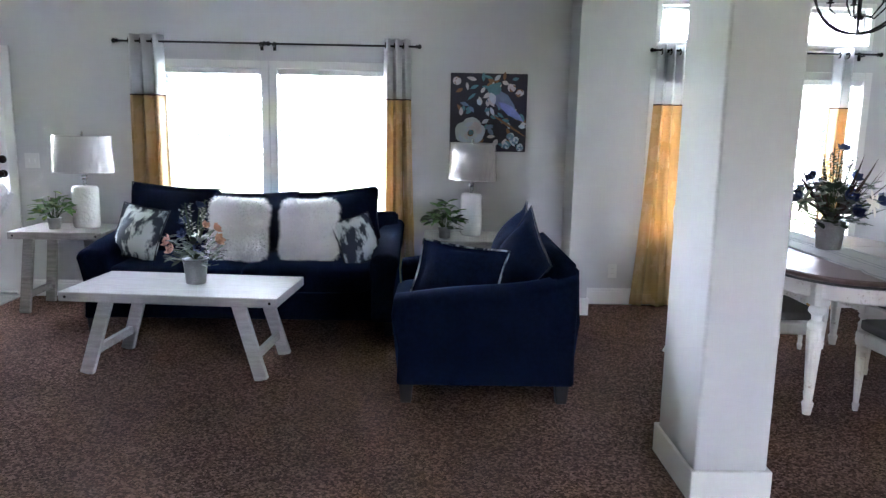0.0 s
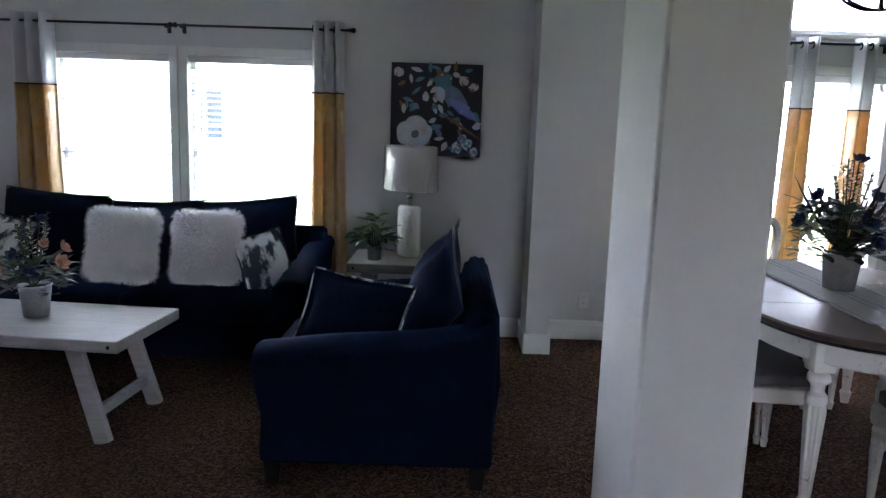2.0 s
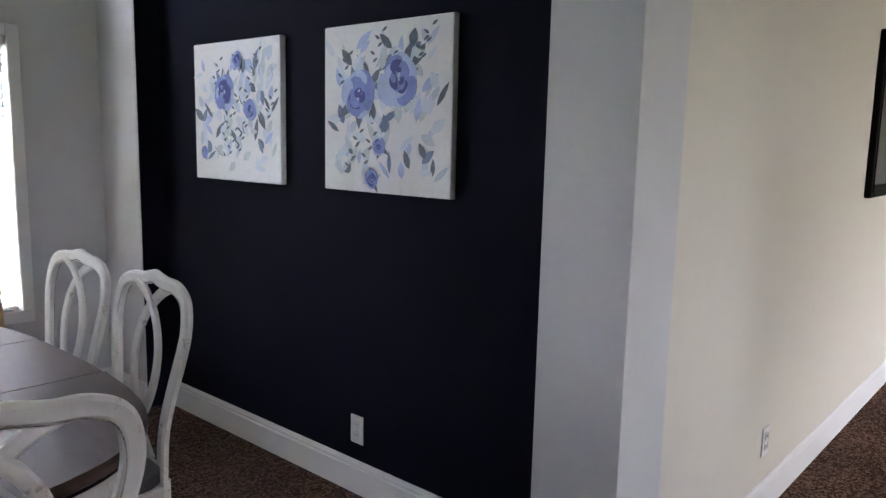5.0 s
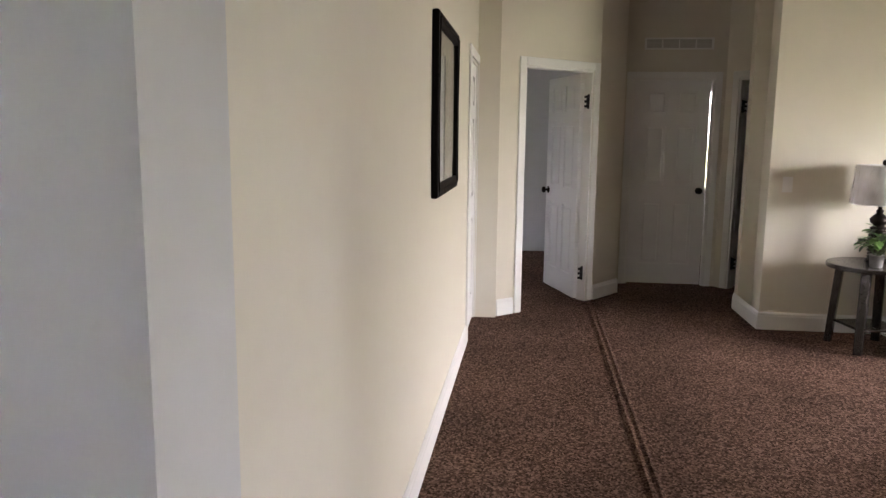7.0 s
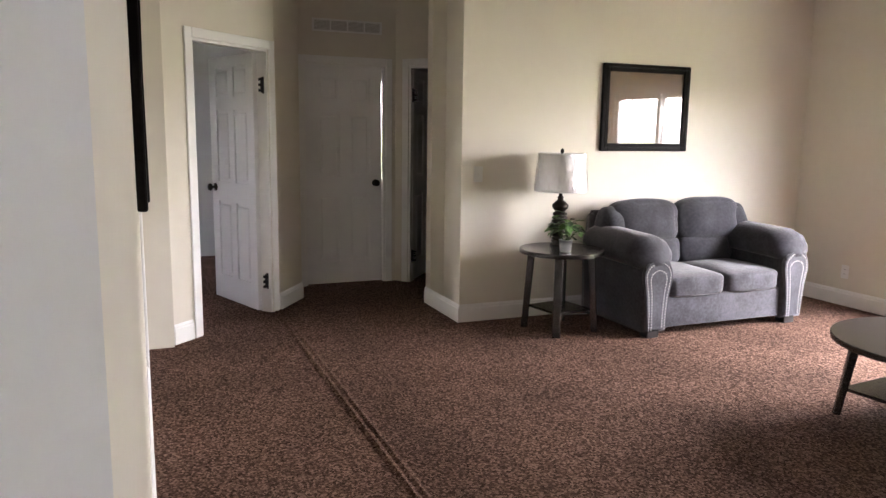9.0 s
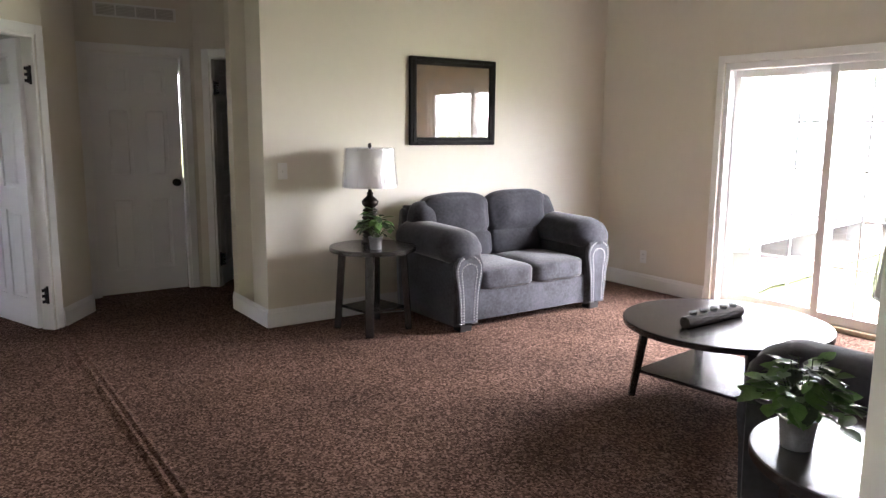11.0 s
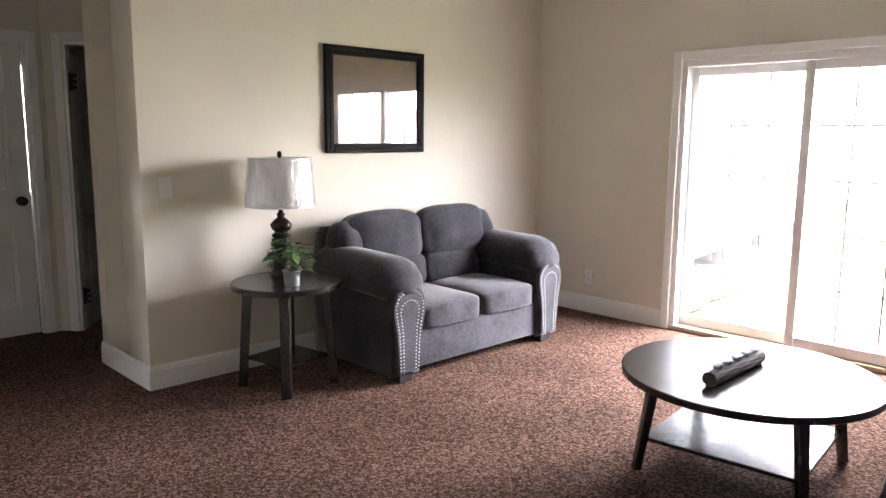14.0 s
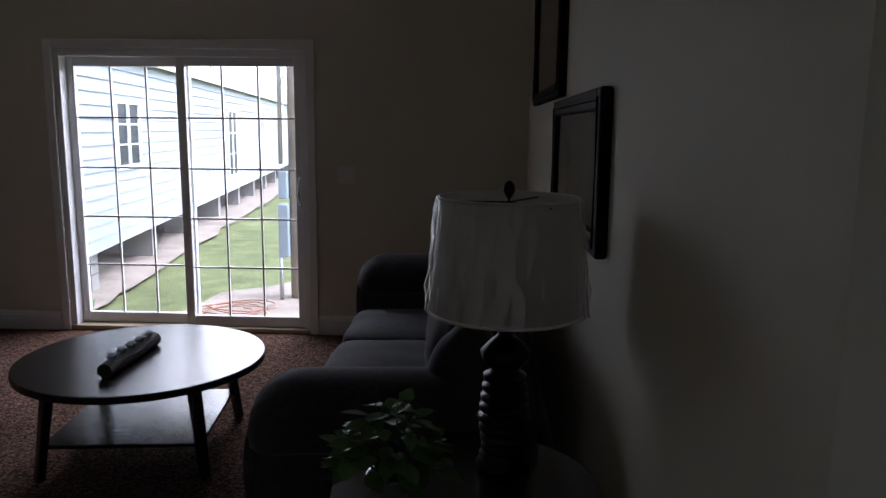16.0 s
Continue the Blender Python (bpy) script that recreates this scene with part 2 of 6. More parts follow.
def thing(name, m, label, category, group="", kind=""):
    ob = new(name)
    ob.empty_display_size = 0.1
    ob.matrix_basis = m
    return tagged(ob, label, category, group, kind)


def box(bm, x0, y0, z0, x1, y1, z1, bevel=0.0, seg=2, m=None):
    r = bmesh.ops.create_cube(bm, size=1.0)
    vs = r["verts"]
    for v in vs:
        v.co = Vector(((x0 + x1) / 2 + v.co.x * (x1 - x0), (y0 + y1) / 2 + v.co.y * (y1 - y0), (z0 + z1) / 2 + v.co.z * (z1 - z0)))
    if bevel:
        es = list({e for v in vs for e in v.link_edges})
        g = bmesh.ops.bevel(bm, geom=es, offset=bevel, segments=seg, affect="EDGES", profile=0.5)
        vs = g["verts"] if not seg else list({v for f in g["faces"] for v in f.verts} | {v for v in vs if v.is_valid})
    if m is not None:
        for v in vs:
            v.co = m @ v.co
    return vs


def boxm(*a, bevel=0.0, seg=2, m=None):
    bm = bmesh.new()
    box(bm, *a, bevel=bevel, seg=seg, m=m)
    return bm


def bar(bm, a, b, w, d, up=(0, 0, 1), bevel=0.0, w2=None, d2=None):
    """A straight bar of section w x d from a to b, that may taper."""
    a, b = Vector(a), Vector(b)
    z = (b - a).normalized()
    x = Vector(up).cross(z)
    x = (Vector((1, 0, 0)) if x.length < 1e-4 else x).normalized()
    y = z.cross(x)
    rings = []
    for p, ww, dd in ((a, w, d), (b, w2 or w, d2 or d)):
        rings.append([bm.verts.new(p + x * sx * ww / 2 + y * sy * dd / 2) for sx, sy in ((-1, -1), (1, -1), (1, 1), (-1, 1))])
    fs = [bm.faces.new(rings[0][::-1]), bm.faces.new(rings[1])]
    for i in range(4):
        fs.append(bm.faces.new((rings[0][i], rings[0][(i + 1) % 4], rings[1][(i + 1) % 4], rings[1][i])))
    if bevel:
        bmesh.ops.bevel(bm, geom=list({e for f in fs for e in f.edges}), offset=bevel, segments=1, affect="EDGES")


def lathe(bm, prof, n=32, m=None, cap=True):
    """A turned shape from (radius, height) pairs."""
    rings = []
    for r, z in prof:
        rings.append([bm.verts.new((max(r, 1e-4) * math.cos(2 * math.pi * i / n), max(r, 1e-4) * math.sin(2 * math.pi * i / n), z)) for i in range(n)])
    for a, b in zip(rings, rings[1:]):
        for i in range(n):
            bm.faces.new((a[i], a[(i + 1) % n], b[(i + 1) % n], b[i]))
    if cap:
        bm.faces.new(rings[0][::-1]), bm.faces.new(rings[-1])
    if m is not None:
        for ring in rings:
            for v in ring:
                v.co = m @ v.co
    return bm


def tube(bm, pts, r, n=8, closed=False, r2=None, cap=True):
    """A round tube along points; r may end at r2."""
    pts = [Vector(p) for p in pts]
    rings = []
    k = len(pts)
    ref = None
    for i, p in enumerate(pts):
        d = (pts[(i + 1) % k] - pts[i - 1]) if closed else (pts[min(i + 1, k - 1)] - pts[max(i - 1, 0)])
        d.normalize()
        if ref is None:
            ref = Vector((0, 0, 1)) if abs(d.z) < 0.9 else Vector((1, 0, 0))
        x = ref - d * ref.dot(d)
        x.normalize()
        ref = x
        y = d.cross(x)
        rr = r if r2 is None else r + (r2 - r) * i / (k - 1)
        rings.append([bm.verts.new(p + (x * math.cos(2 * math.pi * j / n) + y * math.sin(2 * math.pi * j / n)) * rr) for j in range(n)])
    for i in range(k if closed else k - 1):
        a, b = rings[i], rings[(i + 1) % k]
        for j in range(n):
            bm.faces.new((a[j], a[(j + 1) % n], b[(j + 1) % n], b[j]))
    if not closed and cap:
        bm.faces.new(rings[0][::-1]), bm.faces.new(rings[-1])


def ribbon(bm, pts, sides, w, d, closed=False):
    """A strip of rectangular section w (along sides[i]) x d (across) along points."""
    pts = [Vector(p) for p in pts]
    k = len(pts)
    rings = []
    for i, p in enumerate(pts):
        t = (pts[(i + 1) % k] - pts[i - 1]) if closed else (pts[min(i + 1, k - 1)] - pts[max(i - 1, 0)])
        t.normalize()
        x = Vector(sides[i] if isinstance(sides, list) else sides)
        y = t.cross(x).normalized()
        x = y.cross(t).normalized()
        ww = w[i] if isinstance(w, list) else w
        c = ww * 0.22
        e = d * 0.22
        rings.append([bm.verts.new(p + x * a + y * b) for a, b in ((-ww / 2 + c, -d / 2), (ww / 2 - c, -d / 2), (ww / 2, -d / 2 + e), (ww / 2, d / 2 - e), (ww / 2 - c, d / 2), (-ww / 2 + c, d / 2), (-ww / 2, d / 2 - e), (-ww / 2, -d / 2 + e))])
    for i in range(k if closed else k - 1):
        a, b = rings[i], rings[(i + 1) % k]
        for j in range(8):
            bm.faces.new((a[j], a[(j + 1) % 8], b[(j + 1) % 8], b[j]))
    if not closed:
        bm.faces.new(rings[0][::-1]), bm.faces.new(rings[-1])


def prism(bm, poly, z0, z1, axis="z"):
    """A polygon pulled straight along an axis."""
    def p(a, b, c):
        return (a, b, c) if axis == "z" else (a, c, b) if axis == "y" else (c, a, b)
    lo = [bm.verts.new(p(a, b, z0)) for a, b in poly]
    hi = [bm.verts.new(p(a, b, z1)) for a, b in poly]
    n = len(poly)
    bm.faces.new(lo[::-1]), bm.faces.new(hi)
    for i in range(n):
        bm.faces.new((lo[i], lo[(i + 1) % n], hi[(i + 1) % n], hi[i]))
    return lo + hi


def cushion(bm, w, d, h, m=None, power=4.0, n=14, crown=0.35, pinch=0.0, lump=0.0, seed=0):
    """A stuffed cushion: a rounded box whose faces swell; pinch draws the corners out to points."""
    r = bmesh.ops.create_cube(bm, size=2.0)
    es = list({e for v in r["verts"] for e in v.link_edges})
    g = bmesh.ops.subdivide_edges(bm, edges=es, cuts=n, use_grid_fill=True)
    vs = list({v for f in bm.faces for v in f.verts if f.is_valid} if not m else set(r["verts"]) | {v for v in g["geom"] if isinstance(v, bmesh.types.BMVert)})
    for v in vs:
        x, y, z = v.co
        s = (abs(x) ** power + abs(y) ** power + abs(z) ** power) ** (1 / power)
        q = Vector((x, y, z)) / s
        flat = max(0.0, (1 - abs(x) ** 2.2)) * max(0.0, (1 - abs(y) ** 2.2))
        thick = (1 - crown) + crown * flat
        if pinch:
            e = max(abs(x), abs(y))
            thick *= 1 - pinch * e ** 4
            q.x *= 1 - 0.06 * (1 - abs(y) ** 2) * abs(x) ** 3
            q.y *= 1 - 0.06 * (1 - abs(x) ** 2) * abs(y) ** 3
            k = abs(x * y) ** 2
            q.x, q.y = q.x * (1 + 0.12 * k), q.y * (1 + 0.12 * k)
        c = Vector((q.x * w / 2, q.y * d / 2, q.z * h / 2 * thick))
        if lump:
            c += c.normalized() * lump * noise.noise(c * 7 + Vector((seed * 3.1, seed, 0)))
        v.co = c if m is None else m @ c
    return vs


def arc(cx, cz, r, a0, a1, n):
    return [(cx + r * math.cos(radians(a0 + (a1 - a0) * i / n)), cz + r * math.sin(radians(a0 + (a1 - a0) * i / n))) for i in range(n + 1)]

# ---- the shell of the house ----
def wall_x(name, y0, y1, x0, x1, holes, material, label, z1=CEIL):
    """A wall along x between y0 and y1, with openings (x0, x1, z0, z1) cut right through."""
    bm = bmesh.new()
    xs = sorted({x0, x1, *[h[0] for h in holes], *[h[1] for h in holes]})
    for a, b in zip(xs, xs[1:]):
        cuts = sorted([(h[2], h[3]) for h in holes if h[0] <= a + 1e-6 and h[1] >= b - 1e-6])
        z = 0.0
        for c0, c1 in cuts + [(z1, z1)]:
            if c0 - z > 1e-4:
                box(bm, a, y0, z, b, y1, c0)
            z = max(z, c1)
    bmesh.ops.remove_doubles(bm, verts=bm.verts, dist=1e-5)
    return tagged(part(name, bm, material), label, "wall", kind="structure")


def wall_line(name, a, b, thick, holes, material, label, z1=CEIL):
    """A wall whose face runs from a to b, thickness to its left; holes in metres along it."""
    ax, bx = Vector((*a, 0)), Vector((*b, 0))
    L = (bx - ax).length
    ob = wall_x(name, 0, thick, 0, L, holes, material, label, z1)
    ob.matrix_basis = Matrix.Translation(ax) @ Matrix.Rotation(math.atan2(bx.y - ax.y, bx.x - ax.x), 4, "Z")
    return ob


def baseboard(name, a, b, h=0.135, t=0.015):
    """A moulded skirting whose back runs from a to b; it stands out to the right of that line."""
    ax, bx = Vector((*a, 0)), Vector((*b, 0))
    L = (bx - ax).length
    bm = bmesh.new()
    prism(bm, [(0, 0), (-t, 0), (-t, h - 0.03), (-t * 0.75, h - 0.026), (-t * 0.75, h - 0.014), (-t * 0.45, h - 0.006), (-t * 0.3, h), (0, h)], 0, L, axis="x")
    ob = tagged(part(name, bm, TRIM), "white moulded skirting board along the wall", "baseboard", kind="structure")
    ob.matrix_basis = Matrix.Translation(ax) @ Matrix.Rotation(math.atan2(bx.y - ax.y, bx.x - ax.x), 4, "Z")
    return ob


bm = bmesh.new()
bmesh.ops.create_grid(bm, x_segments=2, y_segments=2, size=0.5)
for v in bm.verts:
    v.co = Vector((3.2 + v.co.x * 19.0, 1.45 + v.co.y * 9.0, 0))
ob = part("floor", bm, CARPET)
tagged(ob, "mottled brown loop carpet over the whole floor", "carpet", kind="structure")
tagged(part("ceiling", boxm(-5.4, BY - 0.15, CEIL, 12.6, FY + 0.15, CEIL + 0.1), CEILP), "plain white ceiling", "ceiling", kind="structure")

W = 0.15
WIN_Z = (0.52, 1.85)
wall_x("wall_front", FY, FY + W, -5.4, 4.2, [(-4.28, -3.35, 0.0, 1.91), (-2.10, -1.33, *WIN_Z), (-1.205, -0.36, *WIN_Z), (1.79, 2.55, *WIN_Z), (2.685, 3.435, *WIN_Z), (1.79, 2.55, 2.115, 2.40), (2.685, 3.435, 2.115, 2.40)], GREY, "pale grey painted wall with windows and a front door")
# second hole: an unseen opening, added to fill column and hall with daylight
wall_x("wall_back", BY - W, BY, -5.4, 8.9, [(5.785, 7.50, 0.0, 1.945), (2.25, 3.15, 1.05, 2.0)], CREAM, "cream painted wall with a sliding glass door")
wall_line("wall_west", (-5.25, BY), (-5.25, FY), 0.15, [], GREY, "pale grey painted side wall")
# dining room's blue wall, set back in a niche, and its grey ends
NX, SX, CY = 4.0, 3.87, 2.665
wall_line("wall_navy", (NX, FY), (NX, 2.9), 0.12, [], NAVYW, "dark navy painted accent wall in a niche")
bm = bmesh.new()
prism(bm, [(SX, FY), (SX, 5.385), (NX + 0.1, 5.385), (NX + 0.1, FY)], 0, CEIL)
tagged(part("wall_niche_end", bm, GREY), "pale grey wall end beside the navy niche", "wall", kind="structure")
bm = bmesh.new()
prism(bm, [(SX, 3.0), (SX, 2.72), (4.02, CY), (4.02, 3.0)], 0, CEIL)
tagged(part("wall_corner", bm, GREY), "grey painted wall end at the corner of the hall", "wall", kind="structure")
# header over the niche, with sloped corners
bm = bmesh.new()
prism(bm, [(5.385, 2.06), (5.385, CEIL), (3.0, CEIL), (3.0, 2.06), (3.17, 2.28), (5.215, 2.28)], SX, NX, axis="x")
tagged(part("niche_header", bm, GREY), "grey header with sloped corners over the niche", "trim", kind="structure")
# lining of the niche in navy
bm = bmesh.new()
box(bm, SX + 0.004, 5.379, 0, NX, 5.384, 2.08)
box(bm, SX + 0.004, 3.001, 0, NX, 3.006, 2.08)
tagged(part("niche_lining", bm, NAVYW), "navy painted sides of the niche", "trim", kind="structure")
# hall
wall_line("wall_cream", (4.02, CY), (8.86, CY), 0.12, [(8.07 - 4.02, 8.80 - 4.02, 0, 1.99)], CREAM, "cream painted hall wall")
P1, P2, P3 = (8.86, 2.49), (9.60, 1.67), (9.98, 1.41)
d1 = math.dist(P1, P2)
tagged(part("wall_hall_stub", boxm(8.80, 2.49, 0, 8.86, CY - 0.001, CEIL), CREAM), "narrow cream wall strip", "wall", kind="structure")
wall_line("wall_angled", P1, P2, 0.1, [(0.25, 1.03, 0, 2.01)], CREAM, "angled cream wall with an open doorway")
wall_line("wall_angled_end", P2, P3, 0.1, [], CREAM, "short cream wall beside the doorway")
wall_line("wall_alcove_side", P3, (10.43, 1.41), 0.1, [], CREAM, "cream alcove wall")
wall_line("wall_alcove", (10.43, 1.5), (10.43, 0.40), 0.1, [(0.22, 0.98, 0, 2.01)], CREAM, "cream alcove wall with a closed door")
wall_line("wall_alcove_angled", (10.43, 0.42), (9.70, -0.31), 0.1, [(0.14, 0.86, 0, 2.01)], CREAM, "angled cream wall with a dark doorway")
LX = 8.776
wall_line("wall_loveseat", (LX, 0.466), (LX, BY), 0.12, [], CREAM, "cream wall behind the grey loveseat")
wall_line("wall_return", (9.48, 0.466), (LX + 0.12, 0.466), -0.12, [], CREAM, "cream wall return")
bpy.data.objects["wall_return"].matrix_basis = pose(LX + 0.12, 0.346, 0)
wall_line("wall_return_side", (9.48, -0.4), (9.48, 0.466), 0.1, [], CREAM, "cream wall return")
# the wall behind the long grey sofa
SXW = 4.30
tagged(part("wall_sofa", boxm(SXW - 0.12, BY, 0, SXW, 1.40, CEIL), CREAM), "cream wall with framed pictures behind the sofa", "wall", kind="structure")
# rooms behind the doors
# the opening is added, so that the gap beside door_2 shows bright
wall_line("wall_east", (12.4, FY), (12.4, BY), 0.15, [(5.6, 6.0, 0.85, 2.0)], GREY, "unseen grey end wall with an added opening for light")
wall_line("wall_bedroom", (8.86, CY + 0.12), (8.86, FY), 0.1, [], GREY, "grey bedroom wall")
# unseen partition, added to stop the east opening's light reaching the closet
wall_line("closet_light_block", (10.56, 0.36), (12.4, -0.60), -0.08, [], GREY, "unseen grey partition added to keep light out of the closet")
wall_line("wall_closet", (8.9, -1.2), (12.4, -1.2), -0.1, [], GREY, "grey closet wall")
wall_x("wall_front_east", FY, FY + W, 4.2, 12.55, [(10.4, 11.0, 1.1, 1.8)], GREY, "plain grey wall")
wall_x("wall_back_east", BY - W, BY, 8.9, 12.55, [], GREY, "plain grey wall")

# column and arched beam between living and dining space
CX0, CX1, CY0, CY1 = 1.062, 1.352, 2.52, 2.975
tagged(part("column", boxm(CX0, CY0, 0, CX1, CY1, CEIL, bevel=0.012), GREY), "square grey painted column", "column", kind="structure")
bm = bmesh.new()
for x0, y0, x1, y1 in ((CX0 - 0.016, CY0 - 0.016, CX1 + 0.016, CY0 - 0.001), (CX0 - 0.016, CY1 + 0.001, CX1 + 0.016, CY1 + 0.016), (CX0 - 0.016, CY0 - 0.001, CX0 - 0.001, CY1 + 0.001), (CX1 + 0.001, CY0 - 0.001, CX1 + 0.016, CY1 + 0.001)):
    box(bm, x0, y0, 0, x1, y1, 0.135, bevel=0.004, seg=1)
tagged(part("baseboard_column", bm, TRIM), "white skirting round the column", "baseboard", kind="structure")
PX0, PX1, PY = 1.09, 1.235, 5.40
tagged(part("pilaster", boxm(PX0, PY, 0, PX1, FY, CEIL), GREY), "narrow grey wall pilaster", "pilaster", kind="structure")
bm = bmesh.new()
box(bm, PX0 - 0.016, PY - 0.016, 0, PX1 + 0.016, PY - 0.001, 0.135, bevel=0.004, seg=1)
box(bm, PX0 - 0.016, PY, 0, PX0 - 0.001, FY - 0.016, 0.135, bevel=0.004, seg=1)
box(bm, PX1 + 0.001, PY, 0, PX1 + 0.016, FY - 0.016, 0.135, bevel=0.004, seg=1)
tagged(part("baseboard_pilaster", bm, TRIM), "white skirting round the pilaster", "baseboard", kind="structure")
bm = bmesh.new()
ends = [(PY, CEIL), (PY, 2.25)] + [(PY - 0.45 + 0.45 * math.cos(radians(a)), 2.25 + 0.28 * math.sin(radians(a))) for a in range(6, 91, 6)]
ends += [(CY1 + 0.45 - 0.45 * math.sin(radians(a)), 2.25 + 0.28 * math.cos(radians(a))) for a in range(0, 91, 6)] + [(CY1, CEIL)]
prism(bm, ends, PX0, PX1, axis="x")
tagged(part("arched_beam", bm, GREY), "grey painted beam with rounded arch corners", "beam", kind="structure")

baseboard("baseboard", (-3.27, FY), (PX0 - 0.016, FY))
baseboard("baseboard", (PX1 + 0.016, FY), (SX, FY))
baseboard("baseboard", (SX, FY - 0.016), (SX, 5.385))
baseboard("baseboard", (NX, 5.378), (NX, 3.007))
baseboard("baseboard", (SX, 3.0), (SX, 2.72))
baseboard("baseboard", (4.02, CY), (8.0, CY))
baseboard("baseboard", P1, (P1[0] + 0.17 * (P2[0] - P1[0]) / d1, P1[1] + 0.17 * (P2[1] - P1[1]) / d1))
baseboard("baseboard", P2, P3)
baseboard("baseboard", P3, (10.43, 1.41))
baseboard("baseboard", (LX, 0.466), (LX, BY))
baseboard("baseboard", (9.48, 0.466), (LX - 0.015, 0.466))
baseboard("baseboard", (LX - 0.016, BY), (7.565, BY))
baseboard("baseboard", (5.72, BY), (SXW + 0.016, BY))
baseboard("baseboard", (SXW, BY), (SXW, 1.40))

# ---- doors, windows, curtains ----
def casing(parent, x0, x1, z0, z1, y, w=0.065, t=0.016, sill=False, name="casing"):
    """Flat moulded trim round an opening, on a wall face at y that looks to -y."""
    for a in ((x0 - w, z0, x0, z1 + w), (x1, z0, x1 + w, z1 + w), (x0, z1, x1, z1 + w)):
        part(name, boxm(a[0], y - t, a[1], a[2], y - 0.001, a[3], bevel=0.004, seg=1), TRIM, parent)
    if sill:
        part(name, boxm(x0 - w, y - t, z0 - w, x1 + w, y - 0.001, z0, bevel=0.004, seg=1), TRIM, parent)


def panel_leaf(parent, w, h, t, panels, material=None, lite=None):
    """A moulded door leaf in the xz plane from x 0 to w, thickness y 0 to t, with recessed panels."""
    bm = bmesh.new()
    xs = sorted({0, w, *[p[0] for p in panels], *[p[1] for p in panels], *([lite[0], lite[1]] if lite else [])})
    zs = sorted({0, h, *[p[2] for p in panels], *[p[3] for p in panels], *([lite[2], lite[3]] if lite else [])})
    for a, b in zip(xs, xs[1:]):
        for c, d in zip(zs, zs[1:]):
            mx, mz = (a + b) / 2, (c + d) / 2
            if lite and lite[0] < mx < lite[1] and lite[2] < mz < lite[3]:
                continue
            ins = any(p[0] < mx < p[1] and p[2] < mz < p[3] for p in panels)
            box(bm, a, 0.013 if ins else 0, c, b, t - 0.013 if ins else t, d)
    for p in panels:
        box(bm, p[0] + 0.026, 0.004, p[2] + 0.026, p[1] - 0.026, t - 0.004, p[3] - 0.026, bevel=0.008, seg=1)
    return part("door_leaf", bm, material or DOORP, parent)


def six(w, h):
    a, b, c, d = 0.11, w / 2 - 0.045, w / 2 + 0.045, w - 0.11
    return [(x0, x1, z0, z1) for x0, x1 in ((a, b), (c, d)) for z0, z1 in ((0.2, 0.82), (0.98, 1.56), (1.66, h - 0.12))]


def knob(parent, x, z, y0, y1, material=None):
    for y, s in ((y0, -1), (y1, 1)):
        bm = bmesh.new()
        lathe(bm, [(0.032, 0), (0.032, 0.006), (0.012, 0.01), (0.011, 0.03), (0.027, 0.038), (0.031, 0.05), (0.026, 0.062), (0.01, 0.067)], 20, pose(x, y, z, 90 if s < 0 else -90))
        part("door_knob", bm, material or BRONZE, parent, "dark bronze door knob", smooth=True)


def hinge(parent, x, y, z):
    bm = bmesh.new()
    box(bm, x - 0.022, y - 0.004, z - 0.055, x + 0.022, y, z + 0.055)
    lathe(bm, [(0.009, z - 0.062), (0.009, z + 0.062)], 8, pose(x, y - 0.007, 0))
    for k in (-0.04, 0, 0.04):
        box(bm, x - 0.048, y - 0.012, z + k - 0.010, x + 0.048, y - 0.002, z + k + 0.010)
    part("hinge", bm, BLACKM, parent, "black strap hinge")


def interior_door(name, a, b, leaf_w, h, label, open_deg=None, hinge_right=True, kn=True):
    """A door set into an opening that runs from a to b as seen from the hall (left to right)."""
    ang = math.degrees(math.atan2(b[1] - a[1], b[0] - a[0]))
    L = math.dist(a, b)
    d = thing(name, pose(a[0], a[1], 0, 0, 0, ang), label, "door", kind="structure")
    casing(d, 0, L, 0, h, 0)
    for x0, x1 in ((-0.001, 0.018), (L - 0.018, L + 0.001)):
        part("jamb", boxm(x0, 0, 0, x1, 0.055 if open_deg == 0 else 0.1, h), TRIM, d)
    part("jamb", boxm(0.018, 0, h - 0.018, L - 0.018, 0.1, h), TRIM, d)
    hx = L - 0.02 if hinge_right else 0.02
    if open_deg is not None:
        w = L - (0.042 if open_deg or not kn else 0.054)
        leaf = panel_leaf(d, w, h - (0.035 if open_deg else 0.0305), 0.035, six(w, h))
        m = pose(hx, 0.05 if open_deg else 0.012, 0.012, 0, 0, (180 - open_deg) if hinge_right else open_deg)
        if not open_deg:
            m = pose(0.021, 0.012, 0.012)
        elif hinge_right:
            m = pose(hx, 0.09, 0.012, 0, 0, 180 - open_deg)
        leaf.matrix_basis = m
        if kn:
            knob(leaf, w - 0.06 if (hinge_right and open_deg) or not hinge_right else w - 0.06, 0.93, 0, 0.035)
        for z in (0.25, 1.75) if open_deg else ():
            hinge(d, hx, 0.0 if not open_deg else 0.04, z)
    return d


ux, uy = (P2[0] - P1[0]) / d1, (P2[1] - P1[1]) / d1
interior_door("door_1", (P1[0] + 0.25 * ux, P1[1] + 0.25 * uy), (P1[0] + 1.03 * ux, P1[1] + 1.03 * uy), 0.74, 2.01, "white six-panel door standing open into a bedroom", open_deg=112)
interior_door("door_2", (10.43, 1.28), (10.43, 0.52), 0.72, 2.01, "closed white six-panel door at the end of the hall", open_deg=0)
interior_door("door_3", (10.331, 0.321), (9.822, -0.188), 0.7, 2.01, "white six-panel door standing open into a dark closet", open_deg=95, hinge_right=False, kn=False)
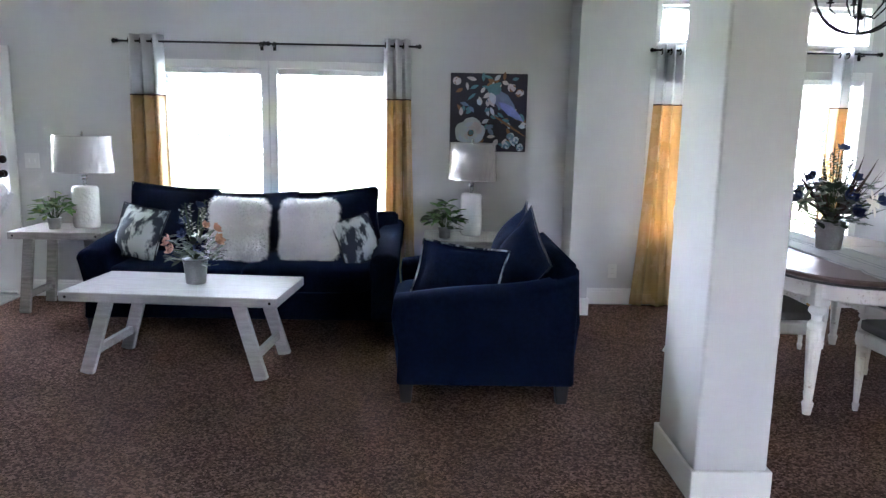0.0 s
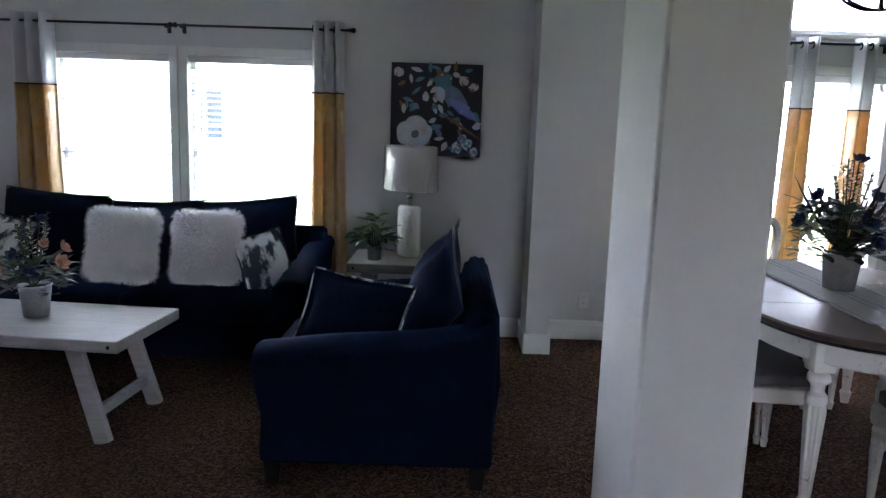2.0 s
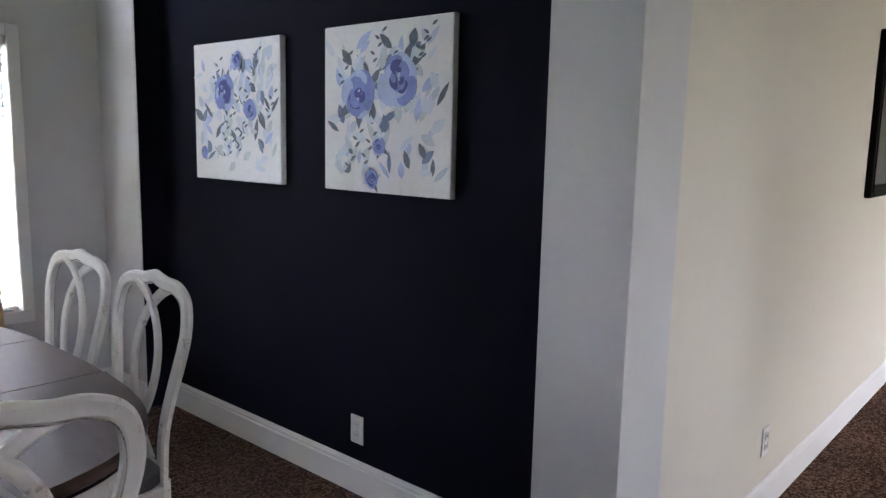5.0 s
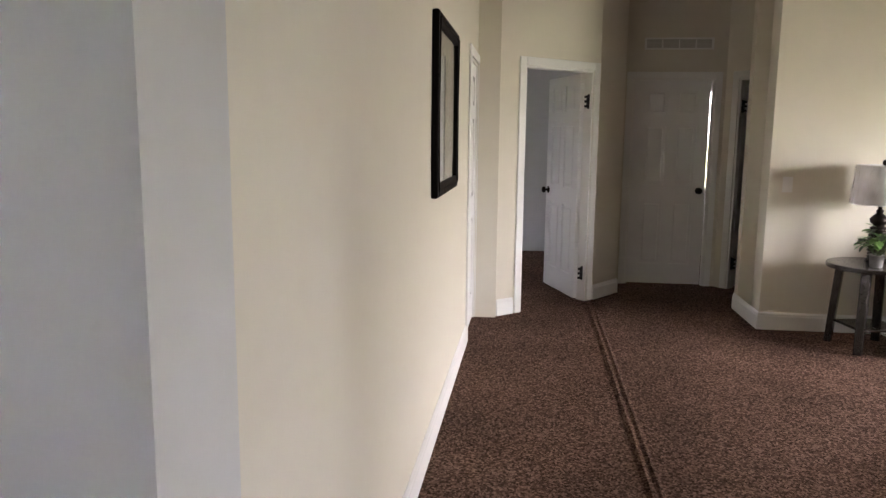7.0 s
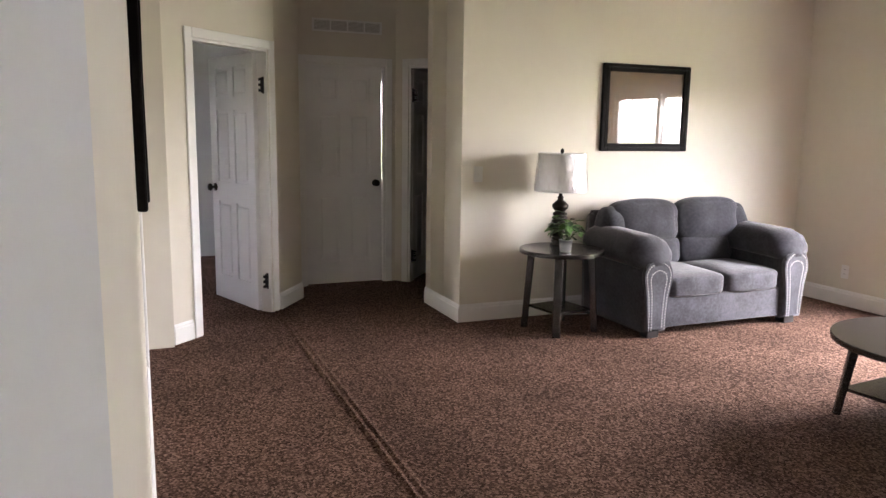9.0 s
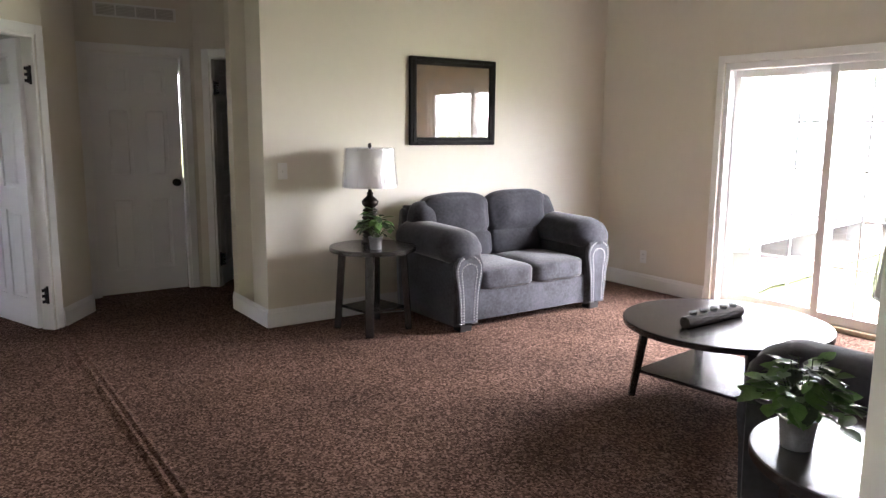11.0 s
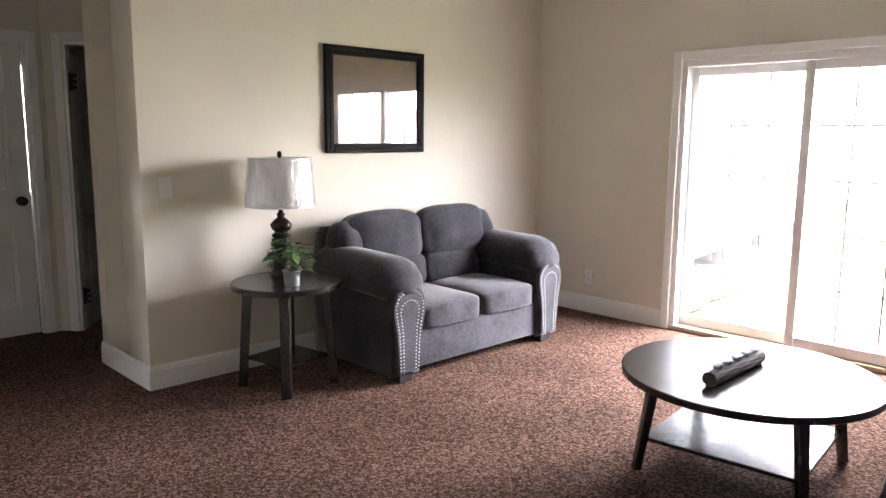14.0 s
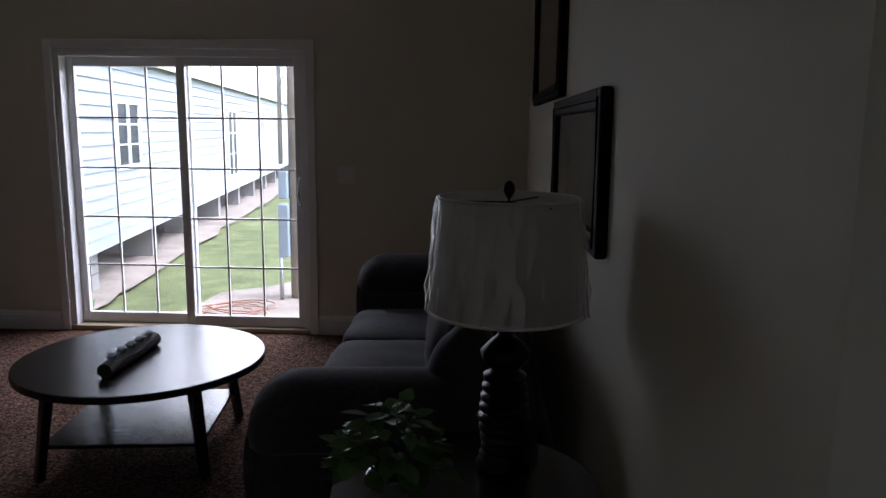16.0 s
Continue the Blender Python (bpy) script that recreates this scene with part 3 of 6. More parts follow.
interior_door("door_4", (8.07, CY), (8.80, CY), 0.7, 1.99, "closed white six-panel door in the hall wall", open_deg=0, kn=False)

# front door
fd = thing("door_5", pose(-4.28, FY, 0), "white front door with a large glass lite", "front door", kind="structure")
casing(fd, 0, 0.93, 0, 1.91, 0, w=0.075)
leaf = panel_leaf(fd, 0.91, 1.87, 0.045, [(0.13, 0.41, 0.2, 0.78), (0.50, 0.78, 0.2, 0.78)], lite=(0.15, 0.79, 0.93, 1.75))
leaf.matrix_basis = pose(0.01, 0.03, 0.03)
for a in ((0.12, 0.90, 0.17, 1.78), (0.77, 0.90, 0.82, 1.78), (0.17, 0.90, 0.77, 0.95), (0.17, 1.73, 0.77, 1.78)):
    part("lite_frame", boxm(a[0], -0.012, a[1], a[2], 0.057, a[3], bevel=0.005, seg=1), TRIM, leaf)
pane = part("pane", boxm(0.15, 0.02, 0.93, 0.79, 0.024, 1.75), PANE, leaf)
pane.visible_shadow = False
knob(leaf, 0.86, 0.96, 0, 0.045)
bm = lathe(bmesh.new(), [(0.032, 0), (0.032, 0.012), (0.02, 0.02), (0.006, 0.022)], 20, pose(0.86, 0, 1.075, 90))
part("deadbolt", bm, BRONZE, leaf, "dark bronze deadbolt", smooth=True)
part("threshold", boxm(0.0, -0.02, 0.001, 0.93, 0.12, 0.028, bevel=0.004, seg=1), ZINC, fd)
for z in (0.3, 1.05, 1.7):
    part("hinge", boxm(-0.004, 0.012, z - 0.05, 0.014, 0.03, z + 0.05, bevel=0.002, seg=1), ZINC, fd)
bm = bmesh.new()
for k, (x, z, r) in enumerate(((0.0, 0.0, 12), (0.02, -0.02, -8))):
    n = 8
    g = [[bm.verts.new((x + (i / n - 0.5) * 0.24, -0.055 - 0.01 * k - 0.012 * math.sin(i * 1.1 + j * 0.7), z - j / n * 0.25)) for i in range(n + 1)] for j in range(n + 1)]
    rm = Matrix.Rotation(radians(40 + r), 4, "Y")
    for row in g:
        for v in row:
            v.co = rm @ v.co + Vector((0.9, 0, 0.93))
    for j in range(n):
        for i in range(n):
            bm.faces.new((g[j][i], g[j][i + 1], g[j + 1][i + 1], g[j + 1][i]))
ob = part("hanging_papers", bm, mat("white paper", (0.75, 0.75, 0.78), 0.6, var=0.04, scale=20), at=pose(-4.29, FY, 0))
sm = ob.modifiers.new("thickness", "SOLIDIFY")
sm.thickness = 0.003
tagged(ob, "white papers hanging from the front door knob", "papers")

WINDOWS = [(-2.10, -1.33, *WIN_Z), (-1.205, -0.36, *WIN_Z), (1.79, 2.55, *WIN_Z), (2.685, 3.435, *WIN_Z), (1.79, 2.55, 2.115, 2.40), (2.685, 3.435, 2.115, 2.40)]
slat_mesh = {}
for i, (x0, x1, z0, z1) in enumerate(WINDOWS):
    tall = z1 - z0 > 0.5
    wd = thing("window_%d" % (i + 1), pose(x0, FY, z0), "white vinyl window" if tall else "small white transom window", "window", kind="structure")
    w, h = x1 - x0, z1 - z0
    for a in ((0, 0, 0.035, h), (w - 0.035, 0, w, h), (0.035, 0, w - 0.035, 0.035), (0.035, h - 0.035, w - 0.035, h)):
        part("window_frame", boxm(a[0], 0.07, a[1], a[2], 0.13, a[3], bevel=0.004, seg=1), VINYLW, wd)
    if tall:
        part("sash_rail", boxm(0.035, 0.075, h * 0.5 - 0.02, w - 0.035, 0.115, h * 0.5 + 0.02, bevel=0.004, seg=1), VINYLW, wd)
    pane = part("pane", boxm(0.03, 0.098, 0.03, w - 0.03, 0.102, h - 0.03), PANE, wd)
    pane.visible_shadow = False
    casing(wd, 0, w, 0, h, 0, w=0.06 if tall else 0.035, t=0.014, sill=True)
    if tall:
        bl = thing("window_blind", pose(x0, FY, z0), "white horizontal blind, slats open", "blind", "window blinds")
        part("headrail", boxm(0.006, 0.005, h - 0.045, w - 0.006, 0.06, h - 0.002, bevel=0.004, seg=1), BLIND, bl)
        part("bottom_rail", boxm(0.008, 0.012, 0.006, w - 0.008, 0.052, 0.022, bevel=0.004, seg=1), BLIND, bl)
        if w not in slat_mesh:
            s = part("slat", boxm(0.008, -0.022, -0.0012, w - 0.008, 0.022, 0.0012), BLIND, bl)
            slat_mesh[w] = s.data
            s.matrix_basis = pose(0, 0.033, 0.05, -12)
            k0 = 1
        else:
            k0 = 0
        nsl = int((h - 0.1) / 0.041)
        for k in range(k0, nsl):
            shared("slat", slat_mesh[w], bl, pose(0, 0.033, 0.05 + k * 0.041, -12))
        for x in (0.12, w - 0.12):
            part("cord", boxm(x - 0.001, 0.009, 0.02, x + 0.001, 0.011, h - 0.04), BLIND, bl)


def curtain(x0, x1, b0, b1, label, folds=3, ztop=2.085, zband=1.63, y=5.70, group=""):
    """A grommet curtain, gathered in folds, grey above and gold below."""
    c = thing("curtain", pose(0, 0, 0), label, "curtain", group)
    nx, amp = folds * 16, 0.05
    def sheet(za, zb, nz, material, nm, off=0.0):
        bm = bmesh.new()
        g = []
        for j in range(nz + 1):
            z = za + (zb - za) * j / nz
            f = 1 - z / ztop
            lo, hi = x0 + (b0 - x0) * f ** 1.5, x1 + (b1 - x1) * f ** 1.5
            row = []
            for i in range(nx + 1):
                u = i / nx
                ph = u * folds * 2 * math.pi
                dy = amp * math.cos(ph) * (1 - 0.3 * f) + 0.012 * math.sin(ph * 0.37 + z * 3) * f + 0.010 * f ** 0.5 * math.sin(ph * 2.3 + 1.1 * math.sin(z * 1.7) + x0 * 9) + 0.004 * math.sin(ph * 4.1 + z * 2.6)
                row.append(bm.verts.new((lo + (hi - lo) * (u + 0.02 * math.sin(ph + z * 2.2) * f), y + dy + off, z)))
            g.append(row)
        for j in range(nz):
            for i in range(nx):
                bm.faces.new((g[j][i], g[j][i + 1], g[j + 1][i + 1], g[j + 1][i]))
        ob = part(nm, bm, material, c, smooth=True)
        so = ob.modifiers.new("thickness", "SOLIDIFY")
        so.thickness, so.offset = 0.004, 0
        return ob
    sheet(0.012, zband - 0.006, 26, CURT_G, "lower_panel")["label"] = "gold satin lower half"
    sheet(zband - 0.006, zband + 0.004, 1, CURT_L, "seam")
    sheet(zband + 0.004, ztop, 6, CURT_T, "upper_panel")["label"] = "silver grey upper half"
    for k in range(folds):
        x = x0 + (x1 - x0) * (k + 0.25) / folds
        bm = bmesh.new()
        tube(bm, [(x, y + 0.022 * math.cos(a * math.pi / 6), 2.035 + 0.022 * math.sin(a * math.pi / 6)) for a in range(12)], 0.005, 6, closed=True)
        part("grommet", bm, BRONZE, c, smooth=True)
    return c


CG = "two-tone curtains"
curtain(-2.34, -2.07, -2.36, -2.03, "grey and gold satin curtain gathered beside the sofa window", 3, group=CG)
curtain(-0.37, -0.16, -0.38, -0.10, "grey and gold satin curtain gathered beside the sofa window", 3, group=CG)
curtain(1.77, 1.985, 1.66, 2.10, "grey and gold satin curtain, hem flared on the carpet", 3, group=CG)
curtain(2.46, 2.60, 2.44, 2.62, "grey and gold satin curtain between the dining windows", 2, group=CG)
curtain(2.78, 2.925, 2.74, 2.96, "grey and gold satin curtain between the dining windows", 2, group=CG)
curtain(3.16, 3.30, 3.12, 3.36, "grey and gold satin curtain beside the dining window", 2, group=CG)


def rod(x0, x1, xm, z):
    r = thing("curtain_rod", pose(0, 0, 0), "slim dark metal curtain rod with knob ends", "curtain rod", "curtain rods")
    for a, b in ((x0, xm - 0.012), (xm + 0.012, x1)):
        bm = bmesh.new()
        tube(bm, [(a, 5.70, z), (b, 5.70, z)], 0.008, 10)
        part("pole", bm, BLACKM, r, smooth=True)
        for x, s in ((a, -1), (b, 1)):
            bm = lathe(bmesh.new(), [(0.009, 0), (0.016, 0.004), (0.010, 0.012), (0.018, 0.026), (0.017, 0.036), (0.006, 0.044)], 14, pose(x, 5.70, z, 0, 90 * s, 0))
            part("finial", bm, BLACKM, r, smooth=True)
    for x in (x0 + 0.10, xm - 0.05, xm + 0.05, x1 - 0.10):
        bm = bmesh.new()
        bar(bm, (x, 5.70, z - 0.012), (x, FY - 0.004, z - 0.012), 0.010, 0.010)
        box(bm, x - 0.012, FY - 0.008, z - 0.045, x + 0.012, FY - 0.001, z + 0.02)
        part("bracket", bm, BLACKM, r)


rod(-2.405, -0.12, -1.27, 2.032)
rod(1.74, 3.476, 2.68, 2.045)

# sliding glass door
SD0, SD1, SDH = 5.785, 7.50, 1.945
sd = thing("door_6", pose(0, 0, 0), "white sliding glass door with a muntin grid", "sliding door", kind="structure")
sm = Matrix.Translation((SD0 + SD1, 2 * BY, 0)) @ Matrix.Rotation(math.pi, 4, "Z")
for a in ((SD0 - 0.06, 0, SD0, SDH + 0.06), (SD1, 0, SD1 + 0.06, SDH + 0.06), (SD0, SDH, SD1, SDH + 0.06)):
    part("casing", boxm(a[0], BY + 0.001, a[1], a[2], BY + 0.016, a[3], bevel=0.004, seg=1), TRIM, sd)
for a in ((SD0, 0.03, SD0 + 0.04, SDH), (SD1 - 0.04, 0.03, SD1, SDH), (SD0 + 0.04, SDH - 0.05, SD1 - 0.04, SDH)):
    part("frame", boxm(a[0], BY - 0.14, a[1], a[2], BY - 0.005, a[3], bevel=0.003, seg=1), VINYLW, sd)
part("sill", boxm(SD0, BY - 0.14, 0.002, SD1, BY + 0.01, 0.035, bevel=0.004, seg=1), mat("wooden door sill", (0.45, 0.36, 0.24), 0.5, var=0.2, scale=6), sd)
xm = (SD0 + SD1) / 2
for px0, px1, py in ((SD0 + 0.03, xm + 0.035, BY - 0.055), (xm - 0.035, SD1 - 0.03, BY - 0.11)):
    pn = part("panel_frame", boxm(px0, py - 0.02, 0.036, px0 + 0.06, py + 0.02, SDH - 0.05, bevel=0.004, seg=1), VINYLW, sd)
    for a in ((px1 - 0.06, 0.036, px1, SDH - 0.05), (px0 + 0.06, 0.036, px1 - 0.06, 0.11), (px0 + 0.06, SDH - 0.11, px1 - 0.06, SDH - 0.05)):
        part("rail", boxm(a[0], py - 0.02, a[1], a[2], py + 0.02, a[3], bevel=0.004, seg=1), VINYLW, pn)
    pane = part("pane", boxm(px0 + 0.05, py - 0.003, 0.1, px1 - 0.05, py + 0.003, SDH - 0.1), PANE, pn)
    pane.visible_shadow = False
    for k in (1, 2):
        x = px0 + 0.06 + (px1 - px0 - 0.12) * k / 3
        part("muntin", boxm(x - 0.006, py - 0.007, 0.11, x + 0.006, py + 0.007, SDH - 0.11), VINYLW, pn)
    for k in range(1, 5):
        z = 0.11 + (SDH - 0.22) * k / 5
        part("muntin", boxm(px0 + 0.06, py - 0.0065, z - 0.006, px1 - 0.06, py + 0.0065, z + 0.006), VINYLW, pn)
bm = bmesh.new()
tube(bm, [(SD0 + 0.06, BY - 0.035 + 0.05 * math.sin(math.pi * k / 10), 1.0 + 0.2 * (k / 10 - 0.5)) for k in range(11)], 0.009, 8)
part("handle", bm, CHROME, sd, "curved chrome pull handle", smooth=True)


def plate(name, m, label, cat, double=False, outlet=False):
    """A wall plate on a face that looks to -y in its own space."""
    t = thing(name, m, label, cat)
    w = 0.058 if double else 0.036
    part("plate", boxm(-w, -0.006, -0.058, w, -0.0005, 0.058, bevel=0.003, seg=2), PLASTIC, t)
    if outlet:
        for z in (-0.02, 0.02):
            part("socket", boxm(-0.016, -0.008, z - 0.013, 0.016, -0.0055, z + 0.013, bevel=0.004, seg=2), PLASTIC, t)
            for x in (-0.006, 0.006):
                part("slot", boxm(x - 0.001, -0.0086, z - 0.004, x + 0.001, -0.0078, z + 0.005), BLACKM, t)
    else:
        for x in ((-0.023, 0.023) if double else (0,)):
            part("toggle", boxm(x - 0.005, -0.016, -0.012, x + 0.005, -0.0055, 0.012, bevel=0.002, seg=1), PLASTIC, t)


plate("light_switch", pose(-3.16, FY, 1.10), "white double light switch by the front door", "switch", double=True)
plate("wall_outlet", pose(1.52, FY, 0.28), "white wall outlet above the skirting", "outlet", outlet=True)
plate("wall_outlet", pose(NX, 3.916, 0.265, 0, 0, -90), "white wall outlet on the navy wall", "outlet", outlet=True)
plate("wall_outlet", pose(4.95, CY, 0.30), "white wall outlet on the hall wall", "outlet", outlet=True)
plate("light_switch", pose(LX, 0.332, 1.115, 0, 0, -90), "white light switch on the cream wall", "switch")
plate("wall_outlet", pose(8.217, BY, 0.29, 0, 0, 180), "white wall outlet on the cream wall", "outlet", outlet=True)
plate("light_switch", pose(5.52, BY, 1.12, 0, 0, 180), "white double light switch beside the sliding door", "switch", double=True)

vt = thing("wall_vent", pose(10.43, 0.875, 2.337, 0, 0, -90), "white slatted air return grille above the door", "vent")
for a in ((-0.32, -0.055, -0.30, 0.055), (0.30, -0.055, 0.32, 0.055), (-0.30, 0.04, 0.30, 0.055), (-0.30, -0.055, 0.30, -0.04), (-0.16, -0.04, -0.15, 0.04), (-0.005, -0.04, 0.005, 0.04), (0.15, -0.04, 0.16, 0.04)):
    part("frame", boxm(a[0], -0.012, a[1], a[2], -0.001, a[3]), TRIM, vt)
part("backing", boxm(-0.30, -0.003, -0.04, 0.30, -0.0005, 0.04), mat("dusty duct", (0.35, 0.34, 0.31), 0.8), vt)
for k in range(7):
    part("slat", boxm(-0.3, -0.010, -0.034 + k * 0.011, 0.3, -0.004, -0.031 + k * 0.011), TRIM, vt)

# ---- front living room ----
def blue_seat(name, m, w, label, ncush, group="blue velvet suite"):
    """Navy velvet sofa or chair: sloping arms, loose seat cushions, dark tapered feet. Front to -y."""
    s = thing(name, m, label, "sofa" if w > 1.5 else "armchair", group)
    h = w / 2
    part("base", boxm(-h + 0.14, -0.42, 0.10, h - 0.14, 0.40, 0.30, bevel=0.02), NAVYV, s, smooth=True)
    bm = bmesh.new()
    prism(bm, [(0.24, 0.12), (0.46, 0.12), (0.49, 0.45), (0.475, 0.74), (0.43, 0.77), (0.36, 0.75), (0.26, 0.40)], -h + 0.03, h - 0.03, axis="x")
    bmesh.ops.bevel(bm, geom=bm.edges[:], offset=0.02, segments=2, affect="EDGES")
    part("back_frame", bm, NAVYV, s, smooth=True)
    for sx in (-1, 1):
        bm = bmesh.new()
        n = 16
        rows = []
        for k in range(n + 1):
            u = k / n
            y = -0.46 + 0.93 * u
            zt = 0.575 + 0.15 * (u ** 1.7) + 0.018 * math.sin(u * 5.5)
            lean = 0.02 * (1 - u)
            prof = [(0.005, 0.10), (0.02, 0.30), (-0.005, zt - 0.10), (-0.022, zt - 0.05), (0.0, zt - 0.015), (0.06, zt), (0.13, zt - 0.008), (0.175, zt - 0.04), (0.18, zt - 0.10), (0.17, 0.30), (0.17, 0.10)]
            rows.append([bm.verts.new((sx * (h - a), y - (lean if 0.3 < z else 0), z)) for a, z in prof])
        for a, b in zip(rows, rows[1:]):
            for i in range(len(a)):
                j = (i + 1) % len(a)
                bm.faces.new((a[i], a[j], b[j], b[i]))
        bm.faces.new(rows[0]), bm.faces.new(rows[-1])
        ob = part("arm", bm, NAVYV, s, smooth=True)
        bv = ob.modifiers.new("soft", "BEVEL")
        bv.width, bv.segments, bv.limit_method, bv.angle_limit = 0.018, 2, "ANGLE", radians(50)
    inner = w - 0.36
    for k in range(ncush):
        cw = inner / ncush
        bm = bmesh.new()
        cushion(bm, cw * 1.02, 0.72, 0.21, power=7, crown=0.18, lump=0.006, seed=k)
        part("seat_cushion", bm, NAVYV, s, smooth=True, at=pose(-inner / 2 + cw * (k + 0.5), -0.14, 0.385))
    for sx in (-1, 1):
        for sy in (-0.41, 0.41):
            bm = bmesh.new()
            bar(bm, (sx * (h - 0.055), sy, 0.11), (sx * (h - 0.05), sy, 0.0), 0.075, 0.075, w2=0.055, d2=0.055, bevel=0.004)
            part("foot", bm, DARKFOOT, s)
    return s


def throw_cushion(m, w, d, h, material, label, seed=0, piping=None):
    c = thing("throw_pillow", m, label, "pillow", "throw pillows")
    bm = bmesh.new()
    cushion(bm, w, d, h, power=5, crown=0.75, pinch=0.75, lump=0.012, seed=seed, n=12)
    part("cover", bm, material, c, smooth=True)
    if piping:
        bm = bmesh.new()
        k = 0.505
        pts = []
        for a, b in ((-1, -1), (1, -1), (1, 1), (-1, 1)):
            pts.append((a * w * k, b * d * k, 0))
        loop = []
        for i in range(4):
            p, q = Vector(pts[i]), Vector(pts[(i + 1) % 4])
            for j in range(8):
                u = j / 8
                v = p.lerp(q, u)
                v *= 1 - 0.07 * math.sin(math.pi * u)
                loop.append(v)
        tube(bm, loop, 0.006, 6, closed=True)
        part("piping", bm, piping, c, smooth=True)
    return c


SOFA = pose(-1.27, 5.18, 0)
blue_seat("sofa", SOFA, 2.12, "navy blue velvet sofa under the window", 2)
back_spots = [(-1.88, 5.27, 0.74, 0.66, 4), (-1.26, 5.30, 0.70, 0.62, -2), (-0.68, 5.28, 0.73, 0.64, -6)]
for k, (x, y, z, w, r) in enumerate(back_spots):
    throw_cushion(pose(x, y, z, 72, r, r * 0.4), w, 0.46, 0.24, NAVYV, "large navy velvet back pillow on the sofa", k, NAVYD)

PATT = mat("blue white pattern cloth", (0.012, 0.02, 0.04), 0.8, base2=(0.50, 0.54, 0.56), scale=6.5, stretch=(2.2, 1, 1), edge=(0.46, 0.54), bump=0.2, bscale=400)
PATT.node_tree.nodes["Mix"].inputs[0].default_value = 0.1
throw_cushion(pose(-2.03, 4.98, 0.66, 68, 6, -22), 0.40, 0.38, 0.18, PATT, "navy and white patterned pillow in the sofa corner", 4, NAVYD)
throw_cushion(pose(-0.50, 4.99, 0.63, 64, -14, 24), 0.29, 0.35, 0.16, PATT, "navy and white patterned pillow leaning on the arm", 5, NAVYD)


def fur_pillow(m, seed):
    c = thing("fur_pillow", m, "shaggy white faux fur pillow on the sofa", "pillow", "fur pillows")
    bm = bmesh.new()
    cushion(bm, 0.325, 0.35, 0.17, power=5, crown=0.7, pinch=0.6, n=10)
    tops = [(v.co.copy(), v.normal.copy()) for v in bm.verts]
    faces = [f for f in bm.faces]
    bm.normal_update()
    rnd = random.Random(seed)
    spots = []
    for f in faces:
        for _ in range(22):
            a, b = rnd.random(), rnd.random()
            vs = [v.co for v in f.verts]
            p = vs[0].lerp(vs[1], a).lerp(vs[3].lerp(vs[2], a), b)
            spots.append((p.copy(), f.normal.copy()))
    part("cover", bm, FUR, c, smooth=True)
    bm = bmesh.new()
    for p, nrm in spots:
        L = rnd.uniform(0.03, 0.075)
        d = (nrm * 0.9 + Vector((rnd.uniform(-1, 1), rnd.uniform(-1.2, 0.9), rnd.uniform(-0.6, 0.6)))).normalized()
        s = d.cross(Vector((rnd.random(), rnd.random(), rnd.random()))).normalized() * 0.0028
        mid = p + d * L * 0.6 + nrm * 0.006
        tip = p + d * L + Vector((0, -0.012, 0))
        a, b, e, f, g = (bm.verts.new(q) for q in (p - s, p + s, mid + s * 0.7, mid - s * 0.7, tip))
        bm.faces.new((a, b, e, f)), bm.faces.new((f, e, g))
    ob = part("fur", bm, FUR, c)
    ob["kind"] = "stuff"
    return c


fur_pillow(pose(-1.335, 5.0, 0.70, 74, 2, 4), 1)
fur_pillow(pose(-0.84, 5.0, 0.70, 74, -2, -3), 2)

CHAIR = pose(0.31, 4.095, 0, 0, 0, -90)
blue_seat("armchair", CHAIR, 1.19, "wide navy blue velvet armchair", 1)
throw_cushion(pose(0.51, 3.90, 0.67, 66, 28, -84), 0.54, 0.48, 0.22, NAVYV, "large navy velvet back pillow on the armchair", 7, NAVYD)
throw_cushion(pose(0.51, 4.32, 0.69, 66, 16, -96), 0.52, 0.48, 0.22, NAVYV, "large navy velvet back pillow on the armchair", 8, NAVYD)
throw_cushion(pose(0.17, 3.84, 0.62, 66, 2, -30), 0.54, 0.36, 0.15, [NAVYV], "navy pillow with a patterned edge on the armchair", 9, PATT)


def trestle_table(name, m, w, d, h, label, material, cat, inset, splay, group=""):
    """Plank-topped table on two trestle ends of splayed flat legs joined by a rail. w along x."""
    t = thing(name, m, label, cat, group)
    part("tabletop", boxm(-w / 2, -d / 2, h - 0.055, w / 2, d / 2, h, bevel=0.006), material, t)
    for sx in (-1, 1):
        for sy in (-1, 1):
            bm = bmesh.new()
            bar(bm, (sx * (w / 2 - inset), sy * (d / 2 - 0.075), h - 0.056), (sx * (w / 2 - inset + splay), sy * (d / 2 - 0.06), 0.0), 0.075, 0.038, up=(0, 1, 0), bevel=0.004)
            part("leg", bm, material, t)
        f = 1 - 0.13 / (h - 0.056)
        x = sx * (w / 2 - inset + splay * f)
        bm = bmesh.new()
        bar(bm, (x, -d / 2 + 0.06, 0.13), (x, d / 2 - 0.06, 0.13), 0.03, 0.05, bevel=0.003)
        part("stretcher", bm, material, t)
    for sx in (-1, 1):
        for sy in (-1, 1):
            part("bolt", lathe(bmesh.new(), [(0.008, 0), (0.008, 0.003), (0.004, 0.005)], 10, pose(sx * (w / 2 - 0.04), sy * d / 2, h - 0.028, 90 if sy < 0 else -90)), BLACKM, t)
    return t


